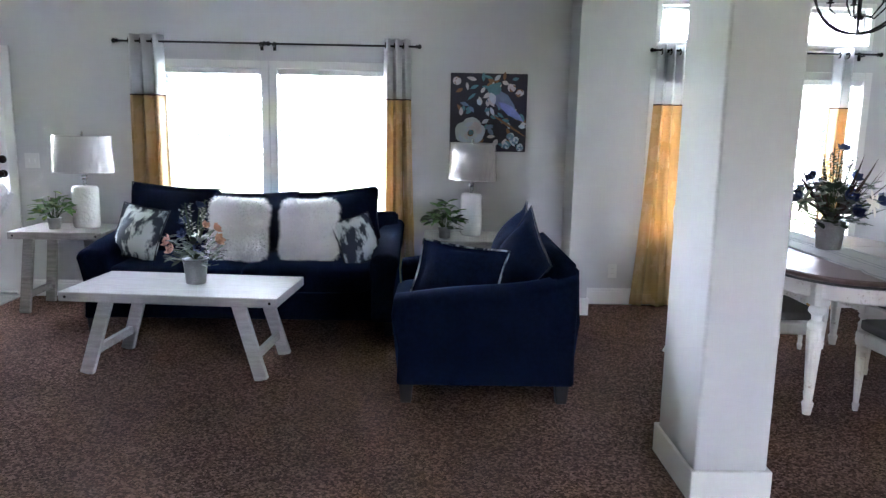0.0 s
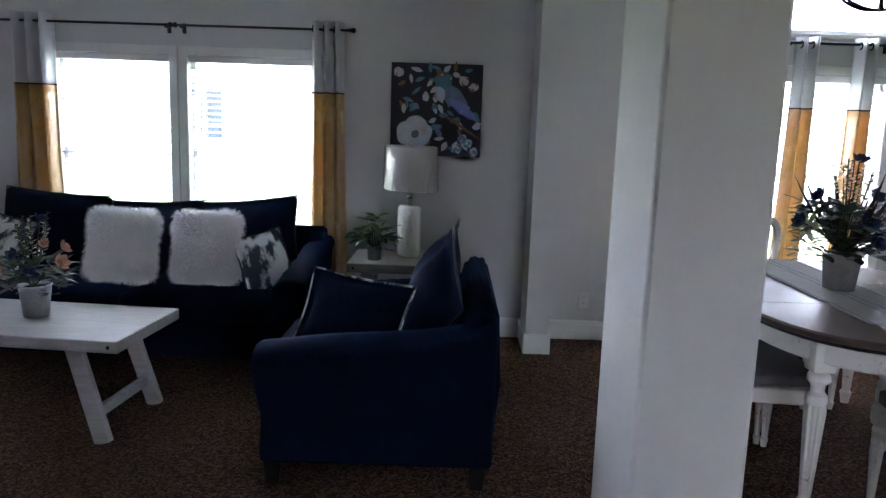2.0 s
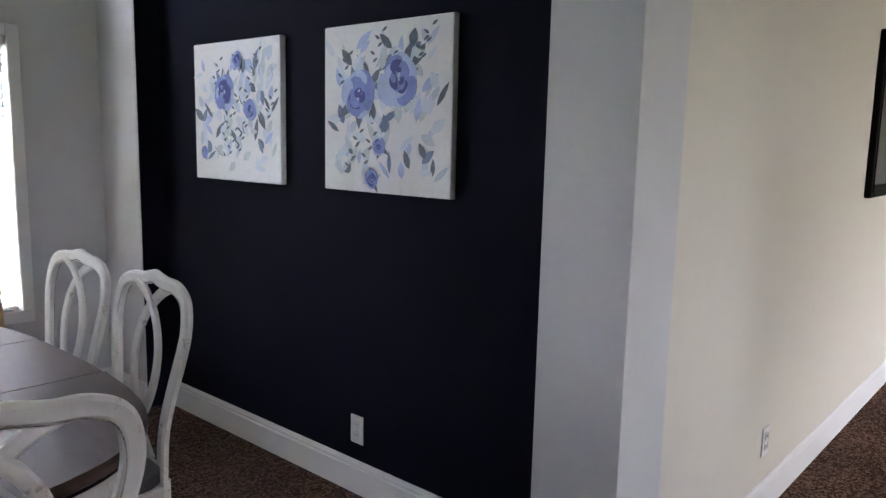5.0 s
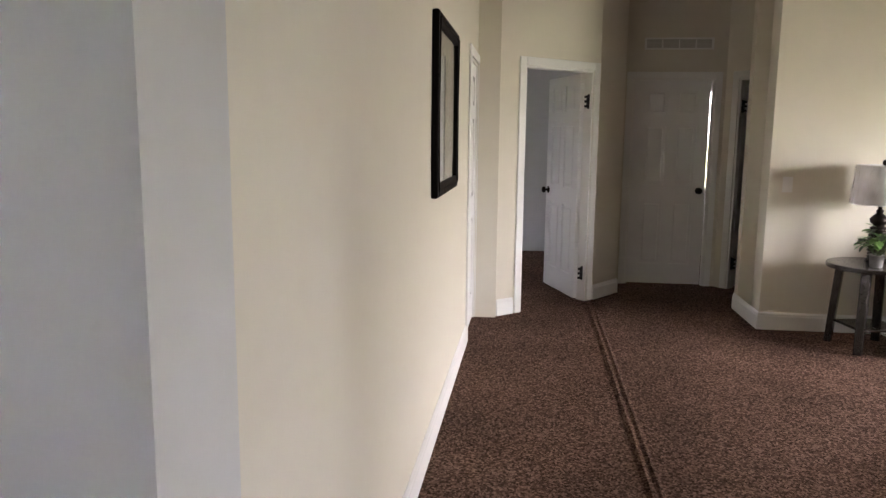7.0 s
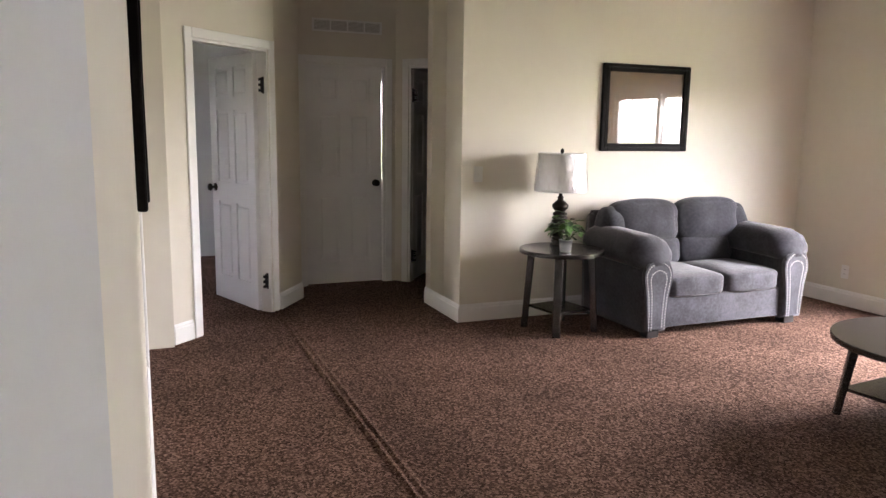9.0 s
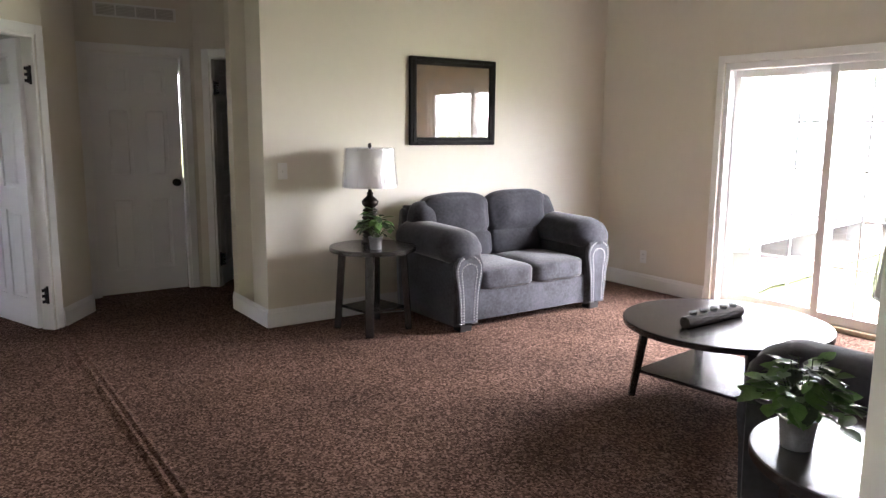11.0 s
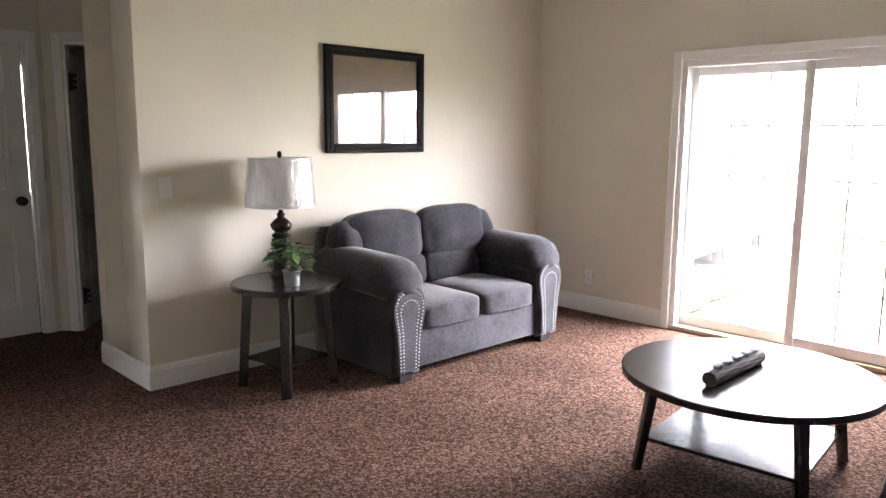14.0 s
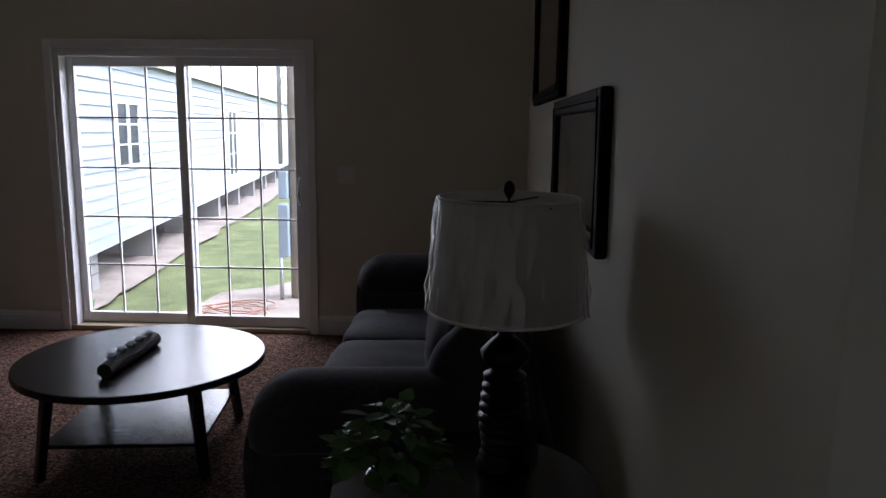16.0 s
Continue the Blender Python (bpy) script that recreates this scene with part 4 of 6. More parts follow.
trestle_table("coffee_table", pose(-1.415, 4.12, 0, 0, 0, -4.5), 1.24, 0.60, 0.49, "whitewashed wooden coffee table with splayed legs", WHITEWOOD, "coffee table", 0.24, 0.13)
trestle_table("end_table", pose(-2.72, 5.42, 0), 0.68, 0.50, 0.62, "weathered grey wooden end table beside the sofa", WEATHER, "side table", 0.12, 0.06, "grey end tables")
trestle_table("end_table", pose(0.28, 5.32, 0), 0.62, 0.52, 0.62, "weathered grey wooden end table between sofa and armchair", WEATHER, "side table", 0.12, 0.06, "grey end tables")


def drum_shade(parent, r0, r1, z0, z1, material, oval=1.0, seed=0, wrap=True):
    bm = bmesh.new()
    n = 64
    rings = []
    for r, z in ((r0, z0), (r0 + (r1 - r0) * 0.5, (z0 + z1) / 2), (r1, z1), (r1 - 0.004, z1), (r0 - 0.004, z0)):
        rings.append([bm.verts.new((r * math.cos(2 * math.pi * i / n), r * oval * math.sin(2 * math.pi * i / n), z)) for i in range(n)])
    for k in range(5):
        a, b = rings[k], rings[(k + 1) % 5]
        for i in range(n):
            bm.faces.new((a[i], a[(i + 1) % n], b[(i + 1) % n], b[i]))
    sh = part("shade", bm, material, parent, smooth=True)
    for z, r in ((z0, r0), (z1, r1)):
        bm = bmesh.new()
        tube(bm, [((r + 0.001) * math.cos(2 * math.pi * i / 48), (r + 0.001) * oval * math.sin(2 * math.pi * i / 48), z) for i in range(48)], 0.004, 6, closed=True)
        part("rim", bm, material, sh, smooth=True)
    if wrap:
        rnd = random.Random(seed)
        bm = bmesh.new()
        m, nz = 160, 10
        g = []
        offs = [rnd.uniform(0, 6.28) for _ in range(6)]
        for j in range(nz + 1):
            z = z0 - 0.003 + (z1 - z0 + 0.006) * j / nz
            rr = r0 + (r1 - r0) * j / nz
            row = []
            for i in range(m):
                a = 2 * math.pi * i / m
                w = 0.005 * (abs(math.sin(a * 9 + offs[0] + j * 0.25)) ** 6 + abs(math.sin(a * 14 + offs[1] - j * 0.35)) ** 8 + abs(math.sin(a * 5 + offs[2] + j * 0.5)) ** 12)
                q = rr + 0.003 + w
                row.append(bm.verts.new((q * math.cos(a), q * oval * math.sin(a), z)))
            g.append(row)
        for j in range(nz):
            for i in range(m):
                bm.faces.new((g[j][i], g[j][(i + 1) % m], g[j + 1][(i + 1) % m], g[j + 1][i]))
        w = part("plastic_wrap", bm, WRAP, sh, "clear crinkled plastic wrap", smooth=True)
        w.visible_shadow = False
    return sh


WRAP = glass("clear plastic wrap", (0.98, 0.98, 0.98), 0.11, 2.3)


def ceramic_lamp(m, label, seed):
    l = thing("table_lamp", m, label, "lamp", "white ceramic lamps")
    bm = bmesh.new()
    prof = [(0.085, 0.0), (0.098, 0.012), (0.10, 0.15), (0.098, 0.30), (0.085, 0.318), (0.03, 0.322)]
    lathe(bm, prof, 40)
    for v in bm.verts:
        v.co.y *= 0.62
    part("body", bm, CERAMIC, l, "embossed white ceramic body", smooth=True)
    part("neck", lathe(bmesh.new(), [(0.012, 0.318), (0.012, 0.36), (0.02, 0.365), (0.02, 0.40)], 14), CHROME, l, smooth=True)
    part("finial", lathe(bmesh.new(), [(0.005, 0.69), (0.009, 0.70), (0.006, 0.72), (0.002, 0.728)], 10), CHROME, l, smooth=True)
    bm = bmesh.new()
    for k in range(3):
        a = k * 2 * math.pi / 3
        tube(bm, [(0, 0, 0.685), (0.195 * math.cos(a), 0.13 * math.sin(a), 0.685)], 0.002, 5)
    tube(bm, [(0, 0, 0.40), (0, 0, 0.69)], 0.003, 6)
    part("harp", bm, CHROME, l)
    drum_shade(l, 0.213, 0.20, 0.42, 0.69, SHADE, 0.66, seed)
    return l


ceramic_lamp(pose(-2.60, 5.44, 0.62, 0, 0, 6), "white ceramic lamp with a plastic-wrapped grey shade", 3)
ceramic_lamp(pose(0.32, 5.38, 0.62, 0, 0, -52), "white ceramic lamp with a plastic-wrapped grey shade", 5)


def leaf_mesh(bm, p, d, up, L, w, mi=0, curl=0.3):
    """A pointed leaf with a folded midrib."""
    d, up = Vector(d).normalized(), Vector(up)
    s = d.cross(up)
    if s.length < 1e-3:
        s = d.cross(Vector((1, 0, 0)))
    s.normalize()
    n = s.cross(d)
    mid, lo, hi = [], [], []
    for u, k in ((0, 0.06), (0.25, 0.8), (0.55, 1.0), (0.82, 0.55), (1, 0.0)):
        c = Vector(p) + d * L * u - n * curl * L * u * u
        mid.append(bm.verts.new(c - n * 0.1 * w * (1 if 0 < u < 1 else 0)))
        lo.append(bm.verts.new(c - s * w * k / 2)), hi.append(bm.verts.new(c + s * w * k / 2))
    for i in range(4):
        for a, b in ((lo, mid), (mid, hi)):
            f = bm.faces.new((a[i], b[i], b[i + 1], a[i + 1]))
            f.material_index, f.smooth = mi, True


def pot(parent, r0, r1, h, material=None):
    bm = bmesh.new()
    lathe(bm, [(r0, 0), (r0 + 0.002, 0.004), (r0 + (r1 - r0) * 0.5, h * 0.5), (r1, h - 0.006), (r1 + 0.004, h - 0.004), (r1 + 0.004, h), (r1 - 0.004, h), (r1 - 0.006, h - 0.02), (0.002, h - 0.022)], 28, cap=False)
    bm.faces.new([v for v in bm.verts[:28]][::-1])
    p = part("pot", bm, material or ZINC, parent, "galvanised metal pot", smooth=True)
    part("moss", lathe(bmesh.new(), [(r1 - 0.006, h - 0.018), (r1 * 0.6, h - 0.008), (0.002, h - 0.004)], 20), SOIL, parent, smooth=True)
    return p


def pothos(m, label, seed, mats, n=90, spread=0.14, height=0.20):
    t = thing("potted_plant", m, label, "plant", "small potted plants")
    pot(t, 0.038, 0.048, 0.085)
    rnd = random.Random(seed)
    bs, bl = bmesh.new(), bmesh.new()
    for k in range(n):
        a, e = rnd.uniform(0, 2 * math.pi), rnd.random()
        r = spread * math.sqrt(rnd.random())
        tip = Vector((r * math.cos(a), r * math.sin(a), 0.09 + height * (1 - (r / spread) ** 2 * 0.75) * rnd.uniform(0.3, 1.0) + (0.01 if e > 0.06 else -0.04)))
        root = Vector((0.02 * math.cos(a), 0.02 * math.sin(a), 0.08))
        if k % 2 == 0:
            tube(bs, [root, root.lerp(tip, 0.5) + Vector((0, 0, 0.02)), tip], 0.0015, 5)
        out = Vector((math.cos(a + rnd.uniform(-0.7, 0.7)), math.sin(a + rnd.uniform(-0.7, 0.7)), rnd.uniform(-0.35, 0.6)))
        L = rnd.uniform(0.055, 0.09) if n < 100 else rnd.uniform(0.045, 0.075)
        leaf_mesh(bl, tip - out.normalized() * L * 0.3, out, (rnd.uniform(-0.4, 0.4), rnd.uniform(-0.4, 0.4), 1), L, L * 0.62, rnd.choice((0, 0, 1)), 0.3)
    part("stem", bs, STEM, t)
    part("foliage", bl, mats, t, "glossy green leaves")
    return t


pothos(pose(-2.80, 5.35, 0.62), "small green plant in a zinc pot on the end table", 11, [LEAF, LEAFY])
pothos(pose(0.12, 5.21, 0.62), "small trailing green plant in a zinc pot", 12, [LEAF, DARKLEAF])


def petals(bm, c, nrm, r, n, mi, cup=0.5, layers=2, wide=0.8):
    nrm = Vector(nrm).normalized()
    x = nrm.cross(Vector((0.3, 0.2, 1))).normalized()
    y = nrm.cross(x)
    for lay in range(layers):
        for k in range(n):
            a = 2 * math.pi * (k + 0.5 * lay) / n
            d = (x * math.cos(a) + y * math.sin(a)) * (1 - 0.3 * lay) + nrm * (cup + 0.5 * lay)
            leaf_mesh(bm, c, d, nrm, r * (1 - 0.2 * lay), r * wide, mi, -0.25 if wide > 0.5 else 0.25)


def bouquet(m, label, seed, sc, kinds, pot_r, pot_h, grass=0, spikes=0):
    t = thing("flower_arrangement", m, label, "flowers")
    pot(t, pot_r * 0.78, pot_r, pot_h)
    rnd = random.Random(seed)
    bs, bl, bf = bmesh.new(), bmesh.new(), bmesh.new()
    top = Vector((0, 0, pot_h - 0.01))
    for k in range(int((150 + 3 * grass) * sc)):
        a, r = rnd.uniform(0, 6.283), 0.17 * sc * math.sqrt(rnd.random())
        p = top + Vector((r * math.cos(a), r * math.sin(a), rnd.uniform(-0.01, 0.20 if grass else 0.15) * sc))
        out = Vector((math.cos(a), math.sin(a), rnd.uniform(-0.2, 1.0)))
        leaf_mesh(bl, p - out * 0.03, out, (0, 0, 1), rnd.uniform(0.05, 0.09) * sc, 0.035 * sc, 0, 0.25)
    for x, y, z, r, mi, n in kinds:
        c = Vector((x, y, z)) * sc + Vector((0, 0, pot_h))
        tube(bs, [top, top.lerp(c, 0.6) + Vector((0, 0, 0.02)), c], 0.003, 6)
        petals(bf, c, Vector((x * 1.5, y * 1.5, 0.12)) if mi != 2 else Vector((x * 2, y * 2, 0.05)), r, n, mi, 0.55 if mi != 2 else 0.25, 3 if mi != 2 else 1, 0.8 if mi != 2 else 0.38)
    for k in range(spikes):
        a = rnd.uniform(0, 6.283)
        tip = top + Vector((0.07 * math.cos(a), 0.07 * math.sin(a), rnd.uniform(0.28, 0.36))) * sc
        tube(bs, [top, tip], 0.0025, 5)
        for j in range(16):
            p = top.lerp(tip, 0.45 + 0.55 * j / 16)
            b = rnd.uniform(0, 6.283)
            leaf_mesh(bl if k % 2 else bf, p, (math.cos(b), math.sin(b), 0.5), (0, 0, 1), 0.028 * sc, 0.014 * sc, 0 if k % 2 else 3, 0.1)
    for k in range(grass):
        a = rnd.uniform(0, 6.283)
        lean = rnd.uniform(0.35, 1.0)
        tip = top + Vector((lean * math.cos(a) * 0.32, lean * math.sin(a) * 0.32, rnd.uniform(0.15, 0.30))) * sc
        leaf_mesh(bl, top, tip - top, (math.cos(a), math.sin(a), 0.2), (tip - top).length, 0.026, 1, 0.15)
    part("stem", bs, STEM, t)
    part("leaves", bl, [DARKLEAF, DRY], t, "dark green leaves")
    part("blossoms", bf, [PEACH, BLUEP, LILY, LILY], t)
    return t


bouquet(pose(-1.375, 4.15, 0.49), "peach and blue artificial flowers in a zinc bucket", 21, 1.0, [(-0.13, -0.05, 0.10, 0.055, 0, 6), (0.14, -0.04, 0.11, 0.055, 0, 6), (-0.10, -0.09, 0.06, 0.05, 0, 6), (0.03, 0.02, 0.30, 0.045, 1, 6), (0.05, -0.10, 0.07, 0.05, 1, 6), (-0.03, -0.1, 0.15, 0.045, 1, 6), (0.10, 0.07, 0.16, 0.05, 0, 6), (-0.07, 0.05, 0.20, 0.045, 1, 6), (0.08, -0.06, 0.20, 0.035, 0, 5)], 0.072, 0.15, spikes=7)

# ---- paintings ----
def flat(bm, pts, mi, y=0.0):
    f = bm.faces.new([bm.verts.new((x, y, z)) for x, z in pts])
    f.material_index = mi


def paint_leaf(bm, x, z, L, w, deg, mi, y):
    c, s = math.cos(radians(deg)), math.sin(radians(deg))
    pts = []
    for u, k in ((0, 0), (0.2, 0.7), (0.45, 1), (0.75, 0.65), (1, 0), (0.75, -0.6), (0.45, -0.9), (0.2, -0.6)):
        a, b = u * L, k * w / 2
        pts.append((x + a * c - b * s, z + a * s + b * c))
    flat(bm, pts, mi, y)


def paint_rose(bm, x, z, r, mis, y, rnd, n=7):
    """A rose of rounded petals, each ring smaller and laid over the last."""
    lay = 0
    for ring in range(6):
        rr = r * (1 - 0.165 * ring)
        m = max(3, n - ring)
        tone = mis[min(ring, len(mis) - 1)] if isinstance(mis[0], tuple) else mis
        for k in range(m):
            a = 2 * math.pi * k / m + ring * 0.9 + rnd.uniform(-0.2, 0.2)
            px, pz = x + rr * 0.52 * math.cos(a) + r * rnd.uniform(-0.12, 0.12), z + rr * 0.52 * math.sin(a) + r * rnd.uniform(-0.12, 0.12)
            q = rr * rnd.uniform(0.34, 0.6)
            ca, sa = math.cos(a), math.sin(a)
            pts = []
            for i in range(16):
                t = 2 * math.pi * i / 16
                u, v = q * 0.72 * math.cos(t) * (1 + 0.06 * math.sin(4 * t + k)), q * 1.05 * math.sin(t)
                pts.append((px + u * ca - v * sa, pz + u * sa + v * ca))
            lay += 1
            flat(bm, pts, rnd.choice(tone), y - 0.00006 * lay)


def canvas(name, m, w, h, base, label, build):
    t = thing(name, m, label, "painting", "canvas paintings" if base is CANVASW else "")
    part("canvas", boxm(-w / 2, -0.03, -h / 2, w / 2, -0.001, h / 2, bevel=0.003, seg=1), base, t)
    bm = bmesh.new()
    build(bm, w, h)
    me_parts = part("print", bm, INK, t)
    return t


def floral(roses, seed):
    def go(bm, w, h):
        rnd = random.Random(seed)
        y = -0.0306
        for k in range(125):
            x, z = rnd.uniform(-0.46, 0.46) * w, rnd.uniform(-0.47, 0.1) * h if k < 66 else rnd.uniform(-0.1, 0.42) * h
            paint_leaf(bm, x * 0.9, z * 0.88, rnd.uniform(0.05, 0.10), rnd.uniform(0.02, 0.045), rnd.uniform(30, 150) if rnd.random() < 0.75 else rnd.uniform(-60, 240), rnd.choice((3, 4, 9, 9, 9, 10, 2, 10, 7)), y - 0.00001 * k)
        for k in range(9):
            x, z = rnd.uniform(-0.4, 0.4) * w, rnd.uniform(-0.4, 0.3) * h
            for j in range(5):
                paint_leaf(bm, x + 0.012 * j, z + 0.026 * j, 0.03, 0.012, 30 + 120 * (j % 2), 3, y - 0.0012 - 0.00002 * k)
        for i, (x, z, r) in enumerate(roses):
            for k in range(4):
                paint_leaf(bm, x * w, z * h, r * rnd.uniform(1.15, 1.4), r * 0.45, rnd.uniform(0, 360), rnd.choice((3, 4, 7)), y - 0.0015 - 0.00002 * k)
            paint_rose(bm, x * w, z * h, r, ((2, 0), (0, 2, 0), (0, 0, 1), (1, 0), (0, 1, 1), (2, 1)), y - 0.002 - i * 0.002, rnd)
    return go


CW = 0.60
canvas("canvas_painting", pose(NX, 4.688, 1.512, 0, 0, -90), 0.655, 0.605, CANVASW, "white canvas with small blue watercolour roses", floral([(-0.12, 0.13, 0.088), (0.18, 0.0, 0.055), (0.04, 0.36, 0.045), (-0.36, -0.30, 0.035)], 4))
canvas("canvas_painting", pose(NX, 3.758, 1.514, 0, 0, -90), 0.645, 0.605, CANVASW, "white canvas with large blue watercolour roses", floral([(-0.2, 0.08, 0.10), (0.12, 0.17, 0.10), (-0.08, -0.42, 0.04), (-0.02, -0.22, 0.04)], 9))


def bird(bm, w, h):
    rnd = random.Random(3)
    y = -0.0306
    for k in range(80):
        x, z = rnd.uniform(-0.42, 0.42) * w, rnd.uniform(-0.42, 0.45) * h
        paint_leaf(bm, x, z, rnd.uniform(0.05, 0.09), rnd.uniform(0.025, 0.045), rnd.uniform(0, 360), rnd.choice((5, 6, 4, 7, 6, 8, 5)), y - 0.00002 * k)
    paint_rose(bm, -0.22 * w, -0.26 * h, 0.125, (6, 4, 10), y - 0.0018, rnd, 8)
    paint_rose(bm, -0.22 * w, -0.26 * h, 0.03, (8, 5), y - 0.0045, rnd, 5)
    for x, z in ((0.24, -0.42), (0.36, -0.36), (0.3, -0.3), (0.42, -0.44)):
        paint_rose(bm, x * w, z * h, 0.035, (5, 7, 4), y - 0.0015, rnd, 5)
    for x, z in ((0.3, 0.32), (0.4, 0.26), (-0.42, 0.4)):
        paint_rose(bm, x * w, z * h, 0.04, (6, 6, 8), y - 0.0015, rnd, 5)
    paint_leaf(bm, 0.04 * w, -0.02 * h, 0.34, 0.022, -32, 8, y - 0.005)
    flat(bm, [(0.07 * w + 0.055 * math.cos(t) * 1.0, 0.30 * h + 0.045 * math.sin(t)) for t in [2 * math.pi * i / 16 for i in range(16)]], 5, y - 0.0056)
    paint_leaf(bm, 0.01 * w, 0.30 * h, 0.30, 0.13, -42, 7, y - 0.0052)
    paint_leaf(bm, 0.12 * w, 0.14 * h, 0.26, 0.075, -36, 0, y - 0.006)
    paint_leaf(bm, 0.02 * w, 0.26 * h, 0.10, 0.06, -70, 4, y - 0.0064)


canvas("bird_painting", pose(0.458, FY, 1.543), 0.604, 0.606, CANVASD, "dark floral canvas with a grey-blue bird shape", bird)

# ---- dining room ----
def rounded(hw, hl, n=72, p=3.0):
    pts = []
    for i in range(n):
        a = 2 * math.pi * i / n
        c, s = math.cos(a), math.sin(a)
        pts.append((hw * abs(c) ** (2 / p) * (1 if c >= 0 else -1), hl * abs(s) ** (2 / p) * (1 if s >= 0 else -1)))
    return pts


def slab(bm, hw, hl, z0, z1, ylo=None, yhi=None, p=3.0, lip=0.008):
    rings = []
    for k, z in ((1.0 - lip / hw, z0), (1.0, z0 + 0.008), (1.0, z1 - 0.008), (1.0 - lip / hw, z1)):
        pts = rounded(hw * k, hl * k, p=p)
        rings.append([bm.verts.new((x, min(max(y, ylo if ylo is not None else -9), yhi if yhi is not None else 9), z)) for x, y in pts])
    n = len(rings[0])
    bm.faces.new(rings[0][::-1]), bm.faces.new(rings[-1])
    for a, b in zip(rings, rings[1:]):
        for i in range(n):
            bm.faces.new((a[i], a[(i + 1) % n], b[(i + 1) % n], b[i]))


def turned_leg(name, parent, x, y, h, sc=1.0, fl=True):
    """Square top block, turned neck, fluted tapering shaft and a small foot."""
    bm = bmesh.new()
    w = 0.042 * sc
    box(bm, -w, -w, h - 0.12 * sc, w, w, h, bevel=0.004, seg=1)
    lathe(bm, [(w * 0.72, h - 0.12 * sc), (w * 0.95, h - 0.135 * sc), (w * 1.05, h - 0.155 * sc), (w * 0.62, h - 0.175 * sc), (w * 0.6, h - 0.20 * sc), (w * 0.92, h - 0.215 * sc), (w * 0.98, h - 0.235 * sc), (w * 0.85, h - 0.25 * sc)], 20)
    n = 24
    rings = []
    for z, r in ((h - 0.25 * sc, w * 0.9), (h - 0.28 * sc, w * 0.95), (0.10 * sc, w * 0.55), (0.075 * sc, w * 0.5)):
        rings.append([bm.verts.new(((r * (0.88 if i % 3 == 0 and fl else 1)) * math.cos(2 * math.pi * i / n), (r * (0.88 if i % 3 == 0 and fl else 1)) * math.sin(2 * math.pi * i / n), z)) for i in range(n)])
    for a, b in zip(rings, rings[1:]):
        for i in range(n):
            bm.faces.new((a[i], b[i], b[(i + 1) % n], a[(i + 1) % n]))
    lathe(bm, [(w * 0.5, 0.075 * sc), (w * 0.72, 0.06 * sc), (w * 0.6, 0.035 * sc), (w * 0.5, 0.0)], 18)
    return part(name, bm, ANTIQUE, parent, at=pose(x, y, 0))


TX, TY, TH = 2.395, 4.075, 0.75
dt = thing("dining_table", pose(TX, TY, 0), "oval dining table, brown wood top on white turned legs", "dining table")
HW, HL = 0.60, 0.875
for k, (ya, yb) in enumerate(((-HL, -0.235), (-0.231, 0.231), (0.235, HL))):
    bm = bmesh.new()
    slab(bm, HW, HL, TH - 0.03, TH, ya, yb)
    bmesh.ops.dissolve_degenerate(bm, edges=bm.edges[:], dist=1e-5)
    part("tabletop" if k != 1 else "table_leaf", bm, TABLEWOOD, dt)
bm = bmesh.new()
slab(bm, HW - 0.012, HL - 0.012, TH - 0.045, TH - 0.031)
part("top_moulding", bm, DARKFOOT, dt)
bm = bmesh.new()
slab(bm, HW - 0.05, HL - 0.05, TH - 0.13, TH - 0.046)
part("apron", bm, ANTIQUE, dt, "distressed white apron")
for sx in (-1, 1):
    for sy in (-1, 1):
        turned_leg("leg", dt, sx * 0.41, sy * 0.635, TH - 0.046)

rn = thing("table_runner", pose(TX - 0.03, TY, TH), "grey woven table runner with cream tassels, wrinkled", "table runner")
bm = bmesh.new()
def cloth_z(u, v):
    """Height of the wrinkled cloth over the table."""
    return 0.0035 + 0.005 * max(0, noise.noise(Vector((u * 9, v * 6, 2)))) + 0.013 * max(0.0, math.sin(v * 17 + u * 5 + 2 * noise.noise(Vector((u * 6, v * 3, 4))))) ** 6 * max(0, noise.noise(Vector((v * 2.5, u * 5, 7))) + 0.3)


nx, ny = 18, 150
g = []
rnd = random.Random(5)
for j in range(ny + 1):
    v = -0.885 + 1.77 * j / ny
    drop = 0.0
    row = []
    for i in range(nx + 1):
        u = -0.18 + 0.36 * i / nx
        z = cloth_z(u, v)
        edge = abs(v) - 0.868
        y = v
        if edge > 0:
            y = math.copysign(0.868 + 0.012, v)
            z = 0.0035 - edge * 1.3
        row.append(bm.verts.new((u + 0.004 * noise.noise(Vector((v * 4, 1, i))), y, z)))
    g.append(row)
for j in range(ny):
    for i in range(nx):
        bm.faces.new((g[j][i], g[j][i + 1], g[j + 1][i + 1], g[j + 1][i]))
ob = part("cloth", bm, LINEN, rn, smooth=True)
so = ob.modifiers.new("thickness", "SOLIDIFY")
so.thickness, so.offset = 0.0025, 1
STRIPE = mat("dark woven stripe", (0.14, 0.15, 0.17), 0.95, var=0.2, scale=30)
for x in (-0.16, -0.02, 0.02, 0.16):
    bm = bmesh.new()
    ribbon(bm, [(x, -0.86 + 1.72 * j / 150, cloth_z(x, -0.86 + 1.72 * j / 150) + 0.003) for j in range(151)], (1, 0, 0), 0.005, 0.001)
    part("stripe", bm, STRIPE, rn)
